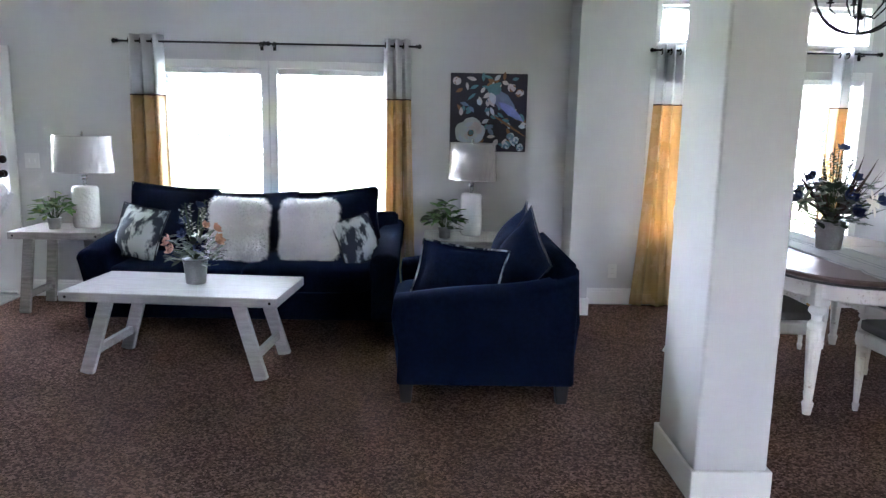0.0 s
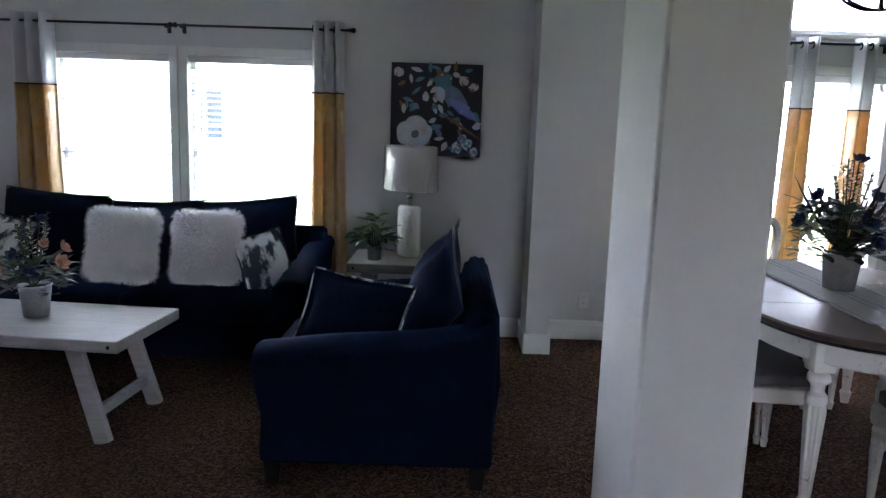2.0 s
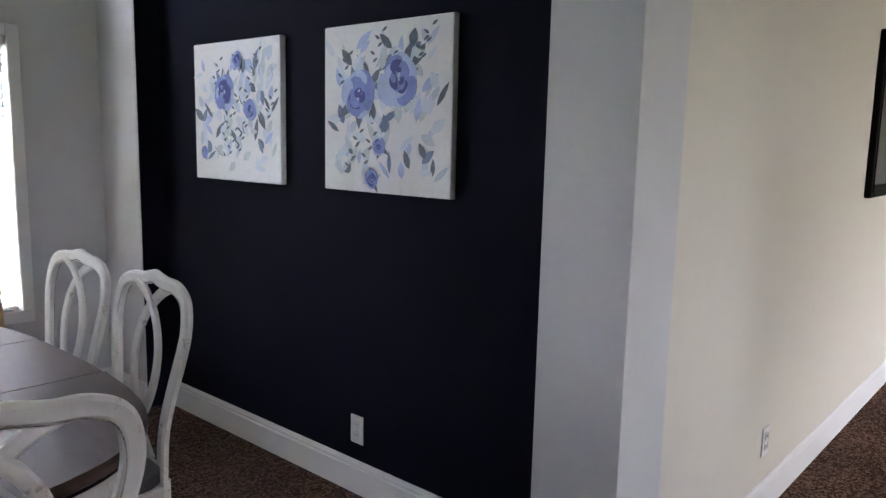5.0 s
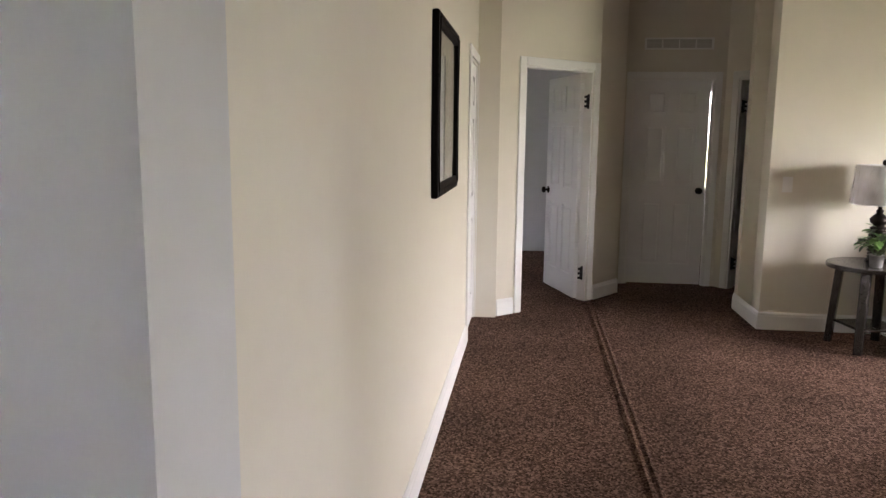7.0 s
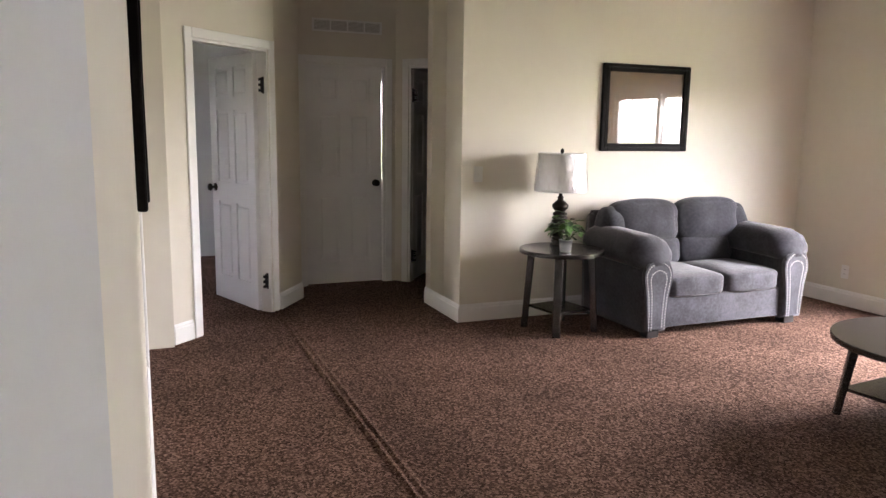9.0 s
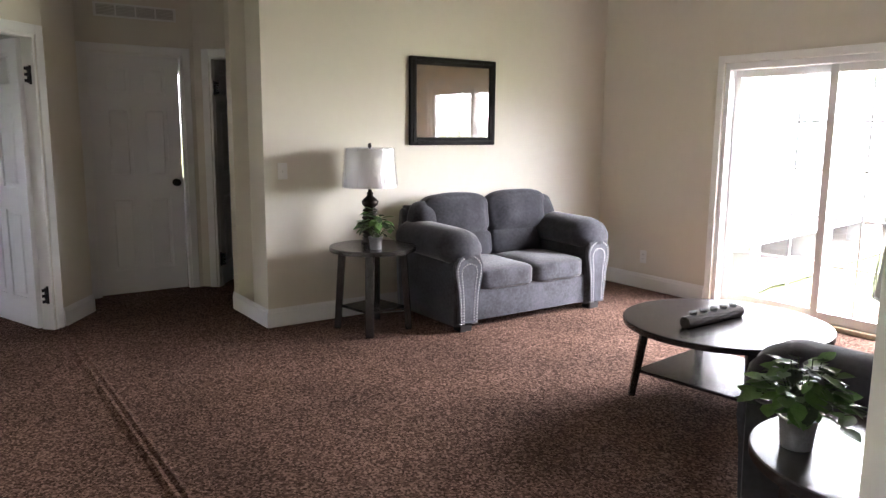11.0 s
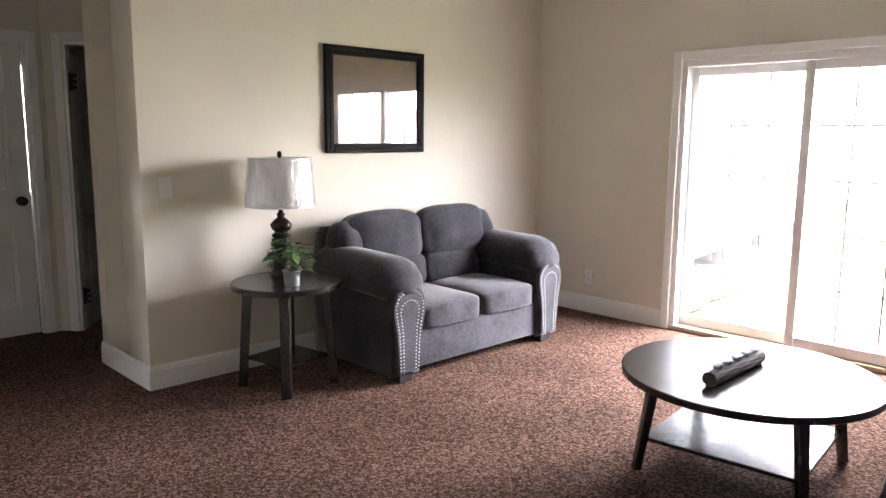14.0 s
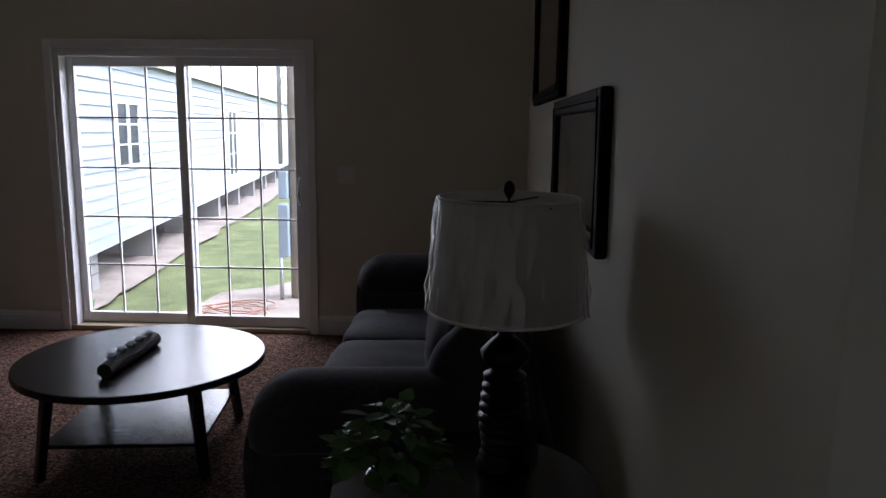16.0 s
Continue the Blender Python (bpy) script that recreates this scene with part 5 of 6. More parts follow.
for e in (-1, 1):
    for k in range(19):
        x = -0.175 + 0.35 * k / 18
        L = rnd.uniform(0.07, 0.085)
        bm = bmesh.new()
        lathe(bm, [(0.003, 0), (0.007, -0.008), (0.005, -0.016), (0.009, -0.03), (0.010 * rnd.uniform(0.8, 1.2), -L), (0.004, -L - 0.002)], 7)
        part("tassel", bm, TASSEL, rn, at=pose(x, e * 0.887, -0.015, 4 * e, rnd.uniform(-6, 6)))

bouquet(pose(TX - 0.01, 4.13, TH + 0.0125), "tall arrangement of blue roses, lilies and grass in a zinc bucket", 31, 1.25, [(-0.15, -0.03, 0.10, 0.085, 2, 6), (0.10, -0.15, 0.10, 0.085, 2, 6), (0.0, -0.13, 0.12, 0.06, 1, 7), (0.2, -0.02, 0.10, 0.06, 1, 7), (-0.17, -0.03, 0.11, 0.055, 1, 7), (0.02, 0.0, 0.33, 0.055, 1, 6), (-0.10, 0.0, 0.2, 0.055, 1, 6), (0.10, 0.02, 0.2, 0.055, 1, 6), (0.04, -0.12, 0.05, 0.06, 1, 7), (0.06, 0.13, 0.12, 0.085, 2, 6), (-0.08, 0.13, 0.12, 0.06, 1, 7)], 0.085, 0.165, grass=15, spikes=9)


WORN = mat("worn brown paint edge", (0.16, 0.10, 0.07), 0.7, base2=(0.5, 0.45, 0.4), scale=14, edge=(0.45, 0.55))


def smooth_line(pts, n=4):
    """The points joined by a rounded line."""
    out = []
    for i in range(len(pts) - 1):
        p0, p1, p2, p3 = (Vector(pts[min(max(k, 0), len(pts) - 1)]) for k in (i - 1, i, i + 1, i + 2))
        for k in range(n):
            t = k / n
            q = 0.5 * (2 * p1 + (p2 - p0) * t + (2 * p0 - 5 * p1 + 4 * p2 - p3) * t * t + (3 * p1 - p0 - 3 * p2 + p3) * t ** 3)
            out.append((q.x, q.y))
    return out + [tuple(pts[-1])]


def dining_chair(m, label):
    c = thing("dining_chair", m, label, "dining chair", "chairs round the dining table")
    def back(z):
        return 0.205 + 0.085 * max(0.0, (z - 0.45)) / 0.55 * 1.0
    SZ = 0.45
    # frame of the back: sides narrow at the seat, wide shoulders, curved top rail
    pts = []
    half = [(0.165, 0.40), (0.163, 0.46), (0.150, 0.53), (0.148, 0.60), (0.165, 0.69), (0.188, 0.78), (0.202, 0.85), (0.197, 0.91), (0.175, 0.953), (0.125, 0.975), (0.075, 0.978), (0.035, 0.985), (0.0, 0.992)]
    line = [(-x, z) for x, z in half] + [(x, z) for x, z in half[-2::-1]]
    fine = smooth_line(line)
    bm = bmesh.new()
    ribbon(bm, [(x, back(z), z) for x, z in fine], (0, 1, 0), 0.024, 0.040)
    frame_part = part("back_frame", bm, ANTIQUE, c, "distressed white curved frame", smooth=False)
    for sy in (-1, 1):
        bm = bmesh.new()
        tube(bm, [(x * 0.925, back(z) + sy * 0.0102, 0.70 + (z - 0.70) * 0.945) for x, z in fine if z > 0.62], 0.0014, 5)
        part("worn_edge", bm, WORN, frame_part, "brown rubbed-through paint line")
    for sx in (-1, 1):
        strand = [(0.085, 0.968), (0.045, 0.95), (0.01, 0.925), (-0.025, 0.89), (-0.055, 0.84), (-0.072, 0.78), (-0.072, 0.72), (-0.058, 0.66), (-0.032, 0.605), (0.0, 0.56), (0.04, 0.52), (0.09, 0.477)]
        bm = bmesh.new()
        ribbon(bm, [(sx * x, back(z) + 0.004 * sx, z) for x, z in smooth_line(strand)], (0, 1, 0), 0.016, 0.030)
        part("back_splat", bm, ANTIQUE, c)
    part("lower_rail", boxm(-0.165, 0.192, 0.42, 0.165, 0.222, 0.478, bevel=0.004, seg=1), ANTIQUE, c)
    bm = bmesh.new()
    prism(bm, [(-0.235, -0.235), (0.235, -0.235), (0.19, 0.20), (-0.19, 0.20)], SZ - 0.085, SZ - 0.02)
    bmesh.ops.bevel(bm, geom=bm.edges[:], offset=0.006, segments=1, affect="EDGES")
    part("seat_frame", bm, ANTIQUE, c)
    bm = bmesh.new()
    cushion(bm, 0.47, 0.44, 0.10, power=8, crown=0.45, n=10)
    for v in bm.verts:
        v.co.x *= 1 - 0.09 * (v.co.y + 0.22) / 0.44
    part("seat", bm, SEATFAB, c, "grey upholstered seat", smooth=True, at=pose(0, -0.02, SZ + 0.018))
    for sx in (-1, 1):
        turned_leg("front_leg", c, sx * 0.205, -0.205, SZ - 0.021, 0.62)
        bm = bmesh.new()
        p = [(sx * 0.165, 0.207, 0.44), (sx * 0.168, 0.205, 0.33), (sx * 0.172, 0.215, 0.2), (sx * 0.178, 0.25, 0.08), (sx * 0.182, 0.285, 0.0)]
        ribbon(bm, p, (0, 1, 0), 0.036, 0.030)
        part("back_leg", bm, ANTIQUE, c)
    return c


first = dining_chair(pose(2.47, 3.285, 0, 0, 0, 178), "antique white dining chair with interlaced back and grey seat")
for x, y, r in ((2.30, 4.78, 2), (2.87, 3.875, -90), (2.88, 4.40, -88), (1.89, 3.87, 90), (1.86, 4.30, 92)):
    copy_thing(first, pose(x, y, 0, 0, 0, r))

# chandelier: an iron orb with candle arms
ch = thing("chandelier", pose(2.40, 4.10, 2.27), "dark iron orb chandelier with candle lights", "chandelier")
for k in range(3):
    bm = bmesh.new()
    m = Matrix.Rotation(radians(60 * k), 4, "Z") @ Matrix.Rotation(radians(90), 4, "X")
    tube(bm, [m @ Vector((0.275 * math.cos(2 * math.pi * i / 40), 0.275 * math.sin(2 * math.pi * i / 40), 0)) for i in range(40)], 0.007, 6, closed=True)
    part("orb_ring", bm, BLACKM, ch, smooth=True)
bm = bmesh.new()
tube(bm, [(0.275 * math.cos(2 * math.pi * i / 40), 0.275 * math.sin(2 * math.pi * i / 40), 0.0) for i in range(40)], 0.007, 6, closed=True)
part("orb_ring", bm, BLACKM, ch, smooth=True)
bm = bmesh.new()
lathe(bm, [(0.004, -0.285), (0.016, -0.272), (0.01, -0.25)], 12)
lathe(bm, [(0.02, -0.20), (0.03, -0.185), (0.012, -0.16), (0.010, 0.2), (0.006, 0.275)], 12)
lathe(bm, [(0.004, 0.275), (0.004, CEIL - 2.27)], 8)
part("stem", bm, BLACKM, ch, smooth=True)
for k in range(5):
    a = 2 * math.pi * k / 5
    bm = bmesh.new()
    tube(bm, [(0.01 * math.cos(a), 0.01 * math.sin(a), -0.17), (0.09 * math.cos(a), 0.09 * math.sin(a), -0.19), (0.15 * math.cos(a), 0.15 * math.sin(a), -0.13), (0.15 * math.cos(a), 0.15 * math.sin(a), -0.10)], 0.005, 6)
    lathe(bm, [(0.02, 0), (0.022, 0.006), (0.01, 0.01)], 10, pose(0.15 * math.cos(a), 0.15 * math.sin(a), -0.10))
    arm = part("arm", bm, BLACKM, ch, smooth=True)
    part("candle", lathe(bmesh.new(), [(0.011, -0.09), (0.011, 0.0), (0.004, 0.002)], 10, pose(0.15 * math.cos(a), 0.15 * math.sin(a), 0)), BLACKM, arm)
    part("bulb", lathe(bmesh.new(), [(0.006, 0.0), (0.013, 0.02), (0.010, 0.04), (0.002, 0.06)], 10, pose(0.15 * math.cos(a), 0.15 * math.sin(a), 0)), glass("bulb glass"), arm, smooth=True)
part("canopy", lathe(bmesh.new(), [(0.06, CEIL - 2.27 - 0.001), (0.055, CEIL - 2.29), (0.01, CEIL - 2.31)][::-1], 20), BLACKM, ch, smooth=True)

# ---- family room at the back ----
def grey_seat(name, m, w, n, label):
    """Charcoal velour sofa: pillow arms, bustle back, nailhead arm fronts. Front to -y."""
    s = thing(name, m, label, "sofa", "grey velour suite")
    h = w / 2
    aw = 0.235
    inner = w - 2 * aw
    part("base", boxm(-h + 0.05, -0.40, 0.06, h - 0.05, 0.40, 0.30, bevel=0.02), GREYV2, s, smooth=True)
    bm = bmesh.new()
    prism(bm, [(0.18, 0.07), (0.42, 0.07), (0.44, 0.5), (0.42, 0.84), (0.36, 0.88), (0.28, 0.84), (0.20, 0.45)], -h + 0.06, h - 0.06, axis="x")
    bmesh.ops.bevel(bm, geom=bm.edges[:], offset=0.03, segments=3, affect="EDGES")
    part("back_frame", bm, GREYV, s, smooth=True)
    cw = inner / n
    for k in range(n):
        x = -inner / 2 + cw * (k + 0.5)
        bm = bmesh.new()
        cushion(bm, cw * 1.015, 0.62, 0.21, power=7, crown=0.2, lump=0.008, seed=k)
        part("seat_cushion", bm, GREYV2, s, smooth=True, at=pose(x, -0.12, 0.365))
        out = 0.10 if n == 2 else 0.05
        bw = cw + (out if k in (0, n - 1) else 0)
        bx = x + (-out / 2 if k == 0 else out / 2 if k == n - 1 else 0)
        bm = bmesh.new()
        cushion(bm, bw * 1.03, 0.38, 0.28, power=3.4, crown=0.3, lump=0.014, seed=k + 5)
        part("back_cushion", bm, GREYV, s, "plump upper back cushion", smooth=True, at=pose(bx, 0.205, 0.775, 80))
        bm = bmesh.new()
        cushion(bm, cw * 1.0, 0.24, 0.20, power=4.5, crown=0.35, lump=0.01, seed=k + 9)
        part("lumbar_cushion", bm, GREYV, s, smooth=True, at=pose(x, 0.15, 0.54, 78))
    for sx in (-1, 1):
        bm = bmesh.new()
        cushion(bm, 0.25, 0.44, 0.25, power=3.2, crown=0.3, lump=0.01, seed=20 + sx)
        part("back_wing", bm, GREYV, s, "rounded wing beside the back cushions", smooth=True, at=pose(sx * (h - 0.15), 0.20, 0.69, 80, sx * -10, 0))
        cx = sx * (h - aw / 2)
        bm = bmesh.new()
        prof = [(-0.105, 0.05), (0.105, 0.05), (0.115, 0.30), (0.12, 0.50), (0.09, 0.60), (0.0, 0.64), (-0.09, 0.60), (-0.12, 0.50), (-0.115, 0.30)]
        rows = []
        for y, k in ((-0.415, 0.94), (-0.405, 1.0), (0.30, 1.0), (0.36, 0.9)):
            rows.append([bm.verts.new((cx + a * k, y, z if z < 0.1 else 0.05 + (z - 0.05) * (0.98 if k < 1 else 1))) for a, z in prof])
        for a, b in zip(rows, rows[1:]):
            for i in range(len(a)):
                bm.faces.new((a[i], a[(i + 1) % len(a)], b[(i + 1) % len(a)], b[i]))
        bm.faces.new(rows[0][::-1]), bm.faces.new(rows[-1])
        arm = part("arm", bm, GREYV, s, smooth=True)
        # pillow roll over the arm, drooping over the front with gathered folds
        bm = bmesh.new()
        N, M = 26, 24
        g = []
        for i in range(N + 1):
            u = i / N
            y = -0.458 + 0.80 * u
            front = max(0.0, 1 - u / 0.22)
            sc = math.sqrt(max(0.0, 1 - front ** 2.6)) if front < 1 else 0.02
            bk = max(0.0, (u - 0.86) / 0.14)
            sc *= math.sqrt(max(0.02, 1 - bk ** 2))
            row = []
            for j in range(M):
                a = 2 * math.pi * j / M
                rx, rz = 0.178 * sc, 0.138 * sc
                fold = 0.013 * front * math.sin(a * 11) * (1 if 0 < front < 0.98 else 0)
                x = (rx + fold) * math.cos(a)
                z = (rz + fold) * math.sin(a)
                if z < 0:
                    z *= 0.75 + 0.5 * abs(math.cos(a)) * 0.6
                row.append(bm.verts.new((cx + sx * 0.005 + x, y, 0.615 + z - 0.045 * front ** 1.5 + 0.02 * u)))
            g.append(row)
        for i in range(N):
            for j in range(M):
                bm.faces.new((g[i][j], g[i][(j + 1) % M], g[i + 1][(j + 1) % M], g[i + 1][j]))
        bm.faces.new(g[0][::-1]), bm.faces.new(g[-1])
        part("arm_pillow", bm, GREYV, arm, "gathered pillow-top arm", smooth=True)
        outline = [(-0.080, 0.07), (-0.082, 0.2), (-0.094, 0.33), (-0.118, 0.44), (-0.122, 0.50), (-0.095, 0.56), (-0.045, 0.592), (0.0, 0.598), (0.045, 0.592), (0.095, 0.56), (0.122, 0.50), (0.118, 0.44), (0.094, 0.33), (0.082, 0.2), (0.080, 0.07)]
        bm = bmesh.new()
        prism(bm, [(cx + a, z) for a, z in outline], -0.445, -0.412, axis="y")
        bmesh.ops.bevel(bm, geom=[e for e in bm.edges if all(v.co.y < -0.44 for v in e.verts)], offset=0.008, segments=2, affect="EDGES")
        part("arm_front", bm, GREYV2, arm, smooth=False)
        bm = bmesh.new()
        for inset in (0.84, 0.56):
            path = []
            run = 0.0
            for (a0, z0), (a1, z1) in zip(outline, outline[1:]):
                top0, top1 = max(0.0, z0 - 0.4) * (1 - inset), max(0.0, z1 - 0.4) * (1 - inset)
                p0, p1 = Vector((a0 * inset, z0 - top0)), Vector((a1 * inset, z1 - top1))
                L = (p1 - p0).length
                while run < L:
                    path.append(p0.lerp(p1, run / L))
                    run += 0.021
                run -= L
            for a, z in path:
                r = 0.0054
                vs = bmesh.ops.create_icosphere(bm, subdivisions=1, radius=r)["verts"]
                for v in vs:
                    v.co = Vector((cx + a + v.co.x, -0.446 + v.co.y * 0.6, z + v.co.z))
        nh = part("nailhead_trim", bm, SILVER, arm, "rows of silver nailheads", smooth=True)
        nh["kind"] = "stuff"
        for y in (-0.37, 0.35):
            part("foot", boxm(cx - 0.05, y - 0.045, 0.0, cx + 0.05, y + 0.045, 0.062, bevel=0.004, seg=1), DARKFOOT, s)
    return s


grey_seat("loveseat", pose(8.33, -1.30, 0, 0, 0, -90) @ Matrix.Diagonal((1, 1, 0.96, 1)), 1.52, 2, "charcoal velour loveseat with silver nailhead trim")
grey_seat("sofa", pose(4.88, -1.10, 0, 0, 0, 90) @ Matrix.Diagonal((1, 1, 0.93, 1)), 2.34, 3, "long charcoal velour sofa with pillow arms")


def round_table(name, m, r, h, legr, foot, shelf, sz, label, cat, group=""):
    t = thing(name, m, label, cat, group)
    part("tabletop", lathe(bmesh.new(), [(r - 0.004, h - 0.032), (r, h - 0.028), (r, h - 0.004), (r - 0.004, h), (0.01, h)], 72), DARKWOOD, t)
    for k in range(4):
        a = radians(45 + 90 * k)
        bm = bmesh.new()
        bar(bm, (legr * math.cos(a), legr * math.sin(a), h - 0.033), (foot * math.cos(a), foot * math.sin(a), 0.0), 0.05 if h < 0.5 else 0.06, 0.042 if h < 0.5 else 0.05, bevel=0.004, w2=0.038 if h < 0.5 else 0.055, d2=0.034 if h < 0.5 else 0.046)
        part("leg", bm, DARKWOOD, t)
    part("shelf", boxm(-shelf, -shelf, sz - 0.018, shelf, shelf, sz, bevel=0.003, seg=1), DARKWOOD, t)
    return t


round_table("coffee_table", pose(6.11, -1.01, 0, 0, 0, 6), 0.525, 0.428, 0.41, 0.47, 0.32, 0.15, "round dark oak coffee table with a square shelf", "coffee table")
round_table("end_table", pose(8.36, -0.155, 0, 0, 0, 10), 0.305, 0.60, 0.215, 0.255, 0.16, 0.17, "round dark oak side table beside the loveseat", "side table", "round end tables")
round_table("end_table", pose(4.66, 0.46, 0, 0, 0, 10), 0.32, 0.60, 0.22, 0.26, 0.16, 0.17, "round dark oak side table beside the sofa", "side table", "round end tables")


def turned_lamp(m, label, seed, sc=1.0):
    l = thing("table_lamp", m, label, "lamp", "dark turned lamps")
    prof = [(0.06, 0), (0.062, 0.012), (0.045, 0.022), (0.055, 0.035)]
    for k in range(8):
        z = 0.04 + 0.026 * k
        r = 0.058 - 0.0025 * abs(k - 3)
        prof += [(r - 0.012, z), (r, z + 0.008), (r, z + 0.018), (r - 0.012, z + 0.025)]
    prof += [(0.03, 0.255), (0.05, 0.275), (0.055, 0.30), (0.035, 0.325), (0.018, 0.34), (0.022, 0.36), (0.012, 0.37), (0.012, 0.40)]
    part("body", lathe(bmesh.new(), [(r * 1.12, z) for r, z in prof], 32), BRONZE, l, "ribbed dark turned body", smooth=True)
    bm = bmesh.new()
    for k in range(3):
        a = k * 2 * math.pi / 3
        tube(bm, [(0, 0, 0.665), (0.17 * math.cos(a), 0.17 * math.sin(a), 0.665)], 0.002, 5)
    tube(bm, [(0, 0, 0.40), (0, 0, 0.68)], 0.003, 6)
    part("harp", bm, BRONZE, l)
    part("finial", lathe(bmesh.new(), [(0.006, 0.675), (0.014, 0.69), (0.013, 0.705), (0.005, 0.715)], 12), BRONZE, l, smooth=True)
    drum_shade(l, 0.19, 0.165, 0.405, 0.675, SHADEW, 1.0, seed)
    return l


turned_lamp(pose(8.50, -0.215, 0.60), "dark turned lamp with a plastic-wrapped white shade", 7)
turned_lamp(pose(4.57, 0.345, 0.60), "dark turned lamp with a plastic-wrapped white shade", 8)
pothos(pose(8.22, -0.10, 0.60), "small green plant in a zinc pot beside the lamp", 13, [LEAF, DARKLEAF], 70, 0.12, 0.20)
pothos(pose(4.83, 0.575, 0.60), "dense green plant in a zinc pot beside the lamp", 14, [LEAF, DARKLEAF], 170, 0.12, 0.165)

# cord of the lamp beside the loveseat, hanging down the wall behind the table
bm = bmesh.new()
tube(bm, [(8.54, -0.25, 0.606), (8.64, -0.31, 0.606), (8.70, -0.345, 0.58), (8.735, -0.36, 0.42), (8.742, -0.355, 0.22), (8.735, -0.37, 0.06), (8.70, -0.42, 0.006), (8.66, -0.60, 0.005)], 0.003, 6)
tagged(part("lamp_cord", bm, PLASTIC, smooth=True), "thin white lamp cord hanging behind the side table", "cord")

# rustic log with glass tea-light cups
lg = thing("candle_holder", pose(6.13, -0.93, 0.428, 0, 0, 90), "dark rustic log holding five glass tea-light cups", "candle holder")
bm = bmesh.new()
N, M = 30, 22
g = []
for i in range(N + 1):
    x = -0.235 + 0.47 * i / N
    row = []
    for j in range(M):
        a = 2 * math.pi * j / M
        r = 0.031 + 0.003 * noise.noise(Vector((x * 6, math.cos(a) * 2, math.sin(a) * 2))) + 0.0018 * math.sin(a * 9 + x * 30)
        row.append(bm.verts.new((x, r * math.cos(a), max(0.0, 0.029 + r * math.sin(a)))))
    g.append(row)
for i in range(N):
    for j in range(M):
        bm.faces.new((g[i][j], g[i][(j + 1) % M], g[i + 1][(j + 1) % M], g[i + 1][j]))
bm.faces.new(g[0]), bm.faces.new(g[-1])
part("log", bm, mat("dark bark", (0.02, 0.017, 0.015), 0.75, base2=(0.09, 0.08, 0.07), scale=14, stretch=(1, 6, 6), bump=0.8, bscale=50), lg, "charred bark log")
CUP = glass("cup glass", (0.62, 0.64, 0.65), 0.03, 2.2)
for k in range(5):
    bm = lathe(bmesh.new(), [(0.014, 0.052), (0.018, 0.066), (0.024, 0.082), (0.022, 0.082), (0.016, 0.066), (0.002, 0.056)], 18, pose(-0.17 + 0.085 * k, 0, 0), cap=False)
    part("cup", bm, CUP, lg, "clear glass tea-light cup", smooth=True)


def framed(m, w, h, label, t=0.032, bw=0.062, art=None, group="framed pictures"):
    """A framed picture on a face that looks to -y; centre at the origin."""
    f = thing("framed_picture", m, label, "picture", group)
    for x0, z0, x1, z1 in ((-w / 2, -h / 2, -w / 2 + bw, h / 2), (w / 2 - bw, -h / 2, w / 2, h / 2), (-w / 2 + bw, h / 2 - bw, w / 2 - bw, h / 2), (-w / 2 + bw, -h / 2, w / 2 - bw, -h / 2 + bw)):
        fr = part("frame", boxm(x0, -t, z0, x1, -0.001, z1, bevel=0.008, seg=2), FRAMEB, f)
    k = bw * 0.5
    bm = bmesh.new()
    tube(bm, [(-w / 2 + k, -t, -h / 2 + k), (w / 2 - k, -t, -h / 2 + k), (w / 2 - k, -t, h / 2 - k), (-w / 2 + k, -t, h / 2 - k)], 0.007, 6, closed=True)
    part("beading", bm, FRAMEB, f)
    part("picture", boxm(-w / 2 + bw, -t + 0.016, -h / 2 + bw, w / 2 - bw, -0.002, h / 2 - bw), art, f, "print behind reflecting glass")
    part("glass", boxm(-w / 2 + bw - 0.004, -t + 0.011, -h / 2 + bw - 0.004, w / 2 - bw + 0.004, -t + 0.0135, h / 2 - bw + 0.004), PICGLASS, f)
    return f


PICGLASS = glass("picture glass", (0.98, 0.98, 0.98), 0.0, 1.85)


def art_mat(name, lo, hi, mid):
    m = mat(name, lo, 0.5, base2=hi, scale=3, edge=(0.35, 0.65), coat=1.0)
    m.node_tree.nodes["Principled BSDF"].inputs["Coat Roughness"].default_value = 0.02
    m.node_tree.nodes["Principled BSDF"].inputs["Coat IOR"].default_value = 1.5
    return m


ART1 = art_mat("amber landscape print", (0.09, 0.05, 0.02), (0.27, 0.155, 0.07), 0)
ART2 = art_mat("muted landscape print", (0.16, 0.15, 0.12), (0.30, 0.28, 0.22), 0)
framed(pose(LX, -1.133, 1.629, 0, 0, -90), 0.84, 0.68, "black framed amber print above the loveseat", art=ART1)
framed(pose(6.59, CY, 1.575), 0.86, 0.80, "black framed muted print on the hall wall", art=ART2)
framed(pose(SXW, -0.405, 1.322, 0, 0, 90), 1.14, 0.45, "wide black framed print above the sofa", t=0.036, bw=0.06, art=ART2)
framed(pose(SXW, -1.465, 1.872, 0, 0, 90), 1.24, 0.62, "wide black framed print hung higher above the sofa", t=0.036, bw=0.06, art=ART2)

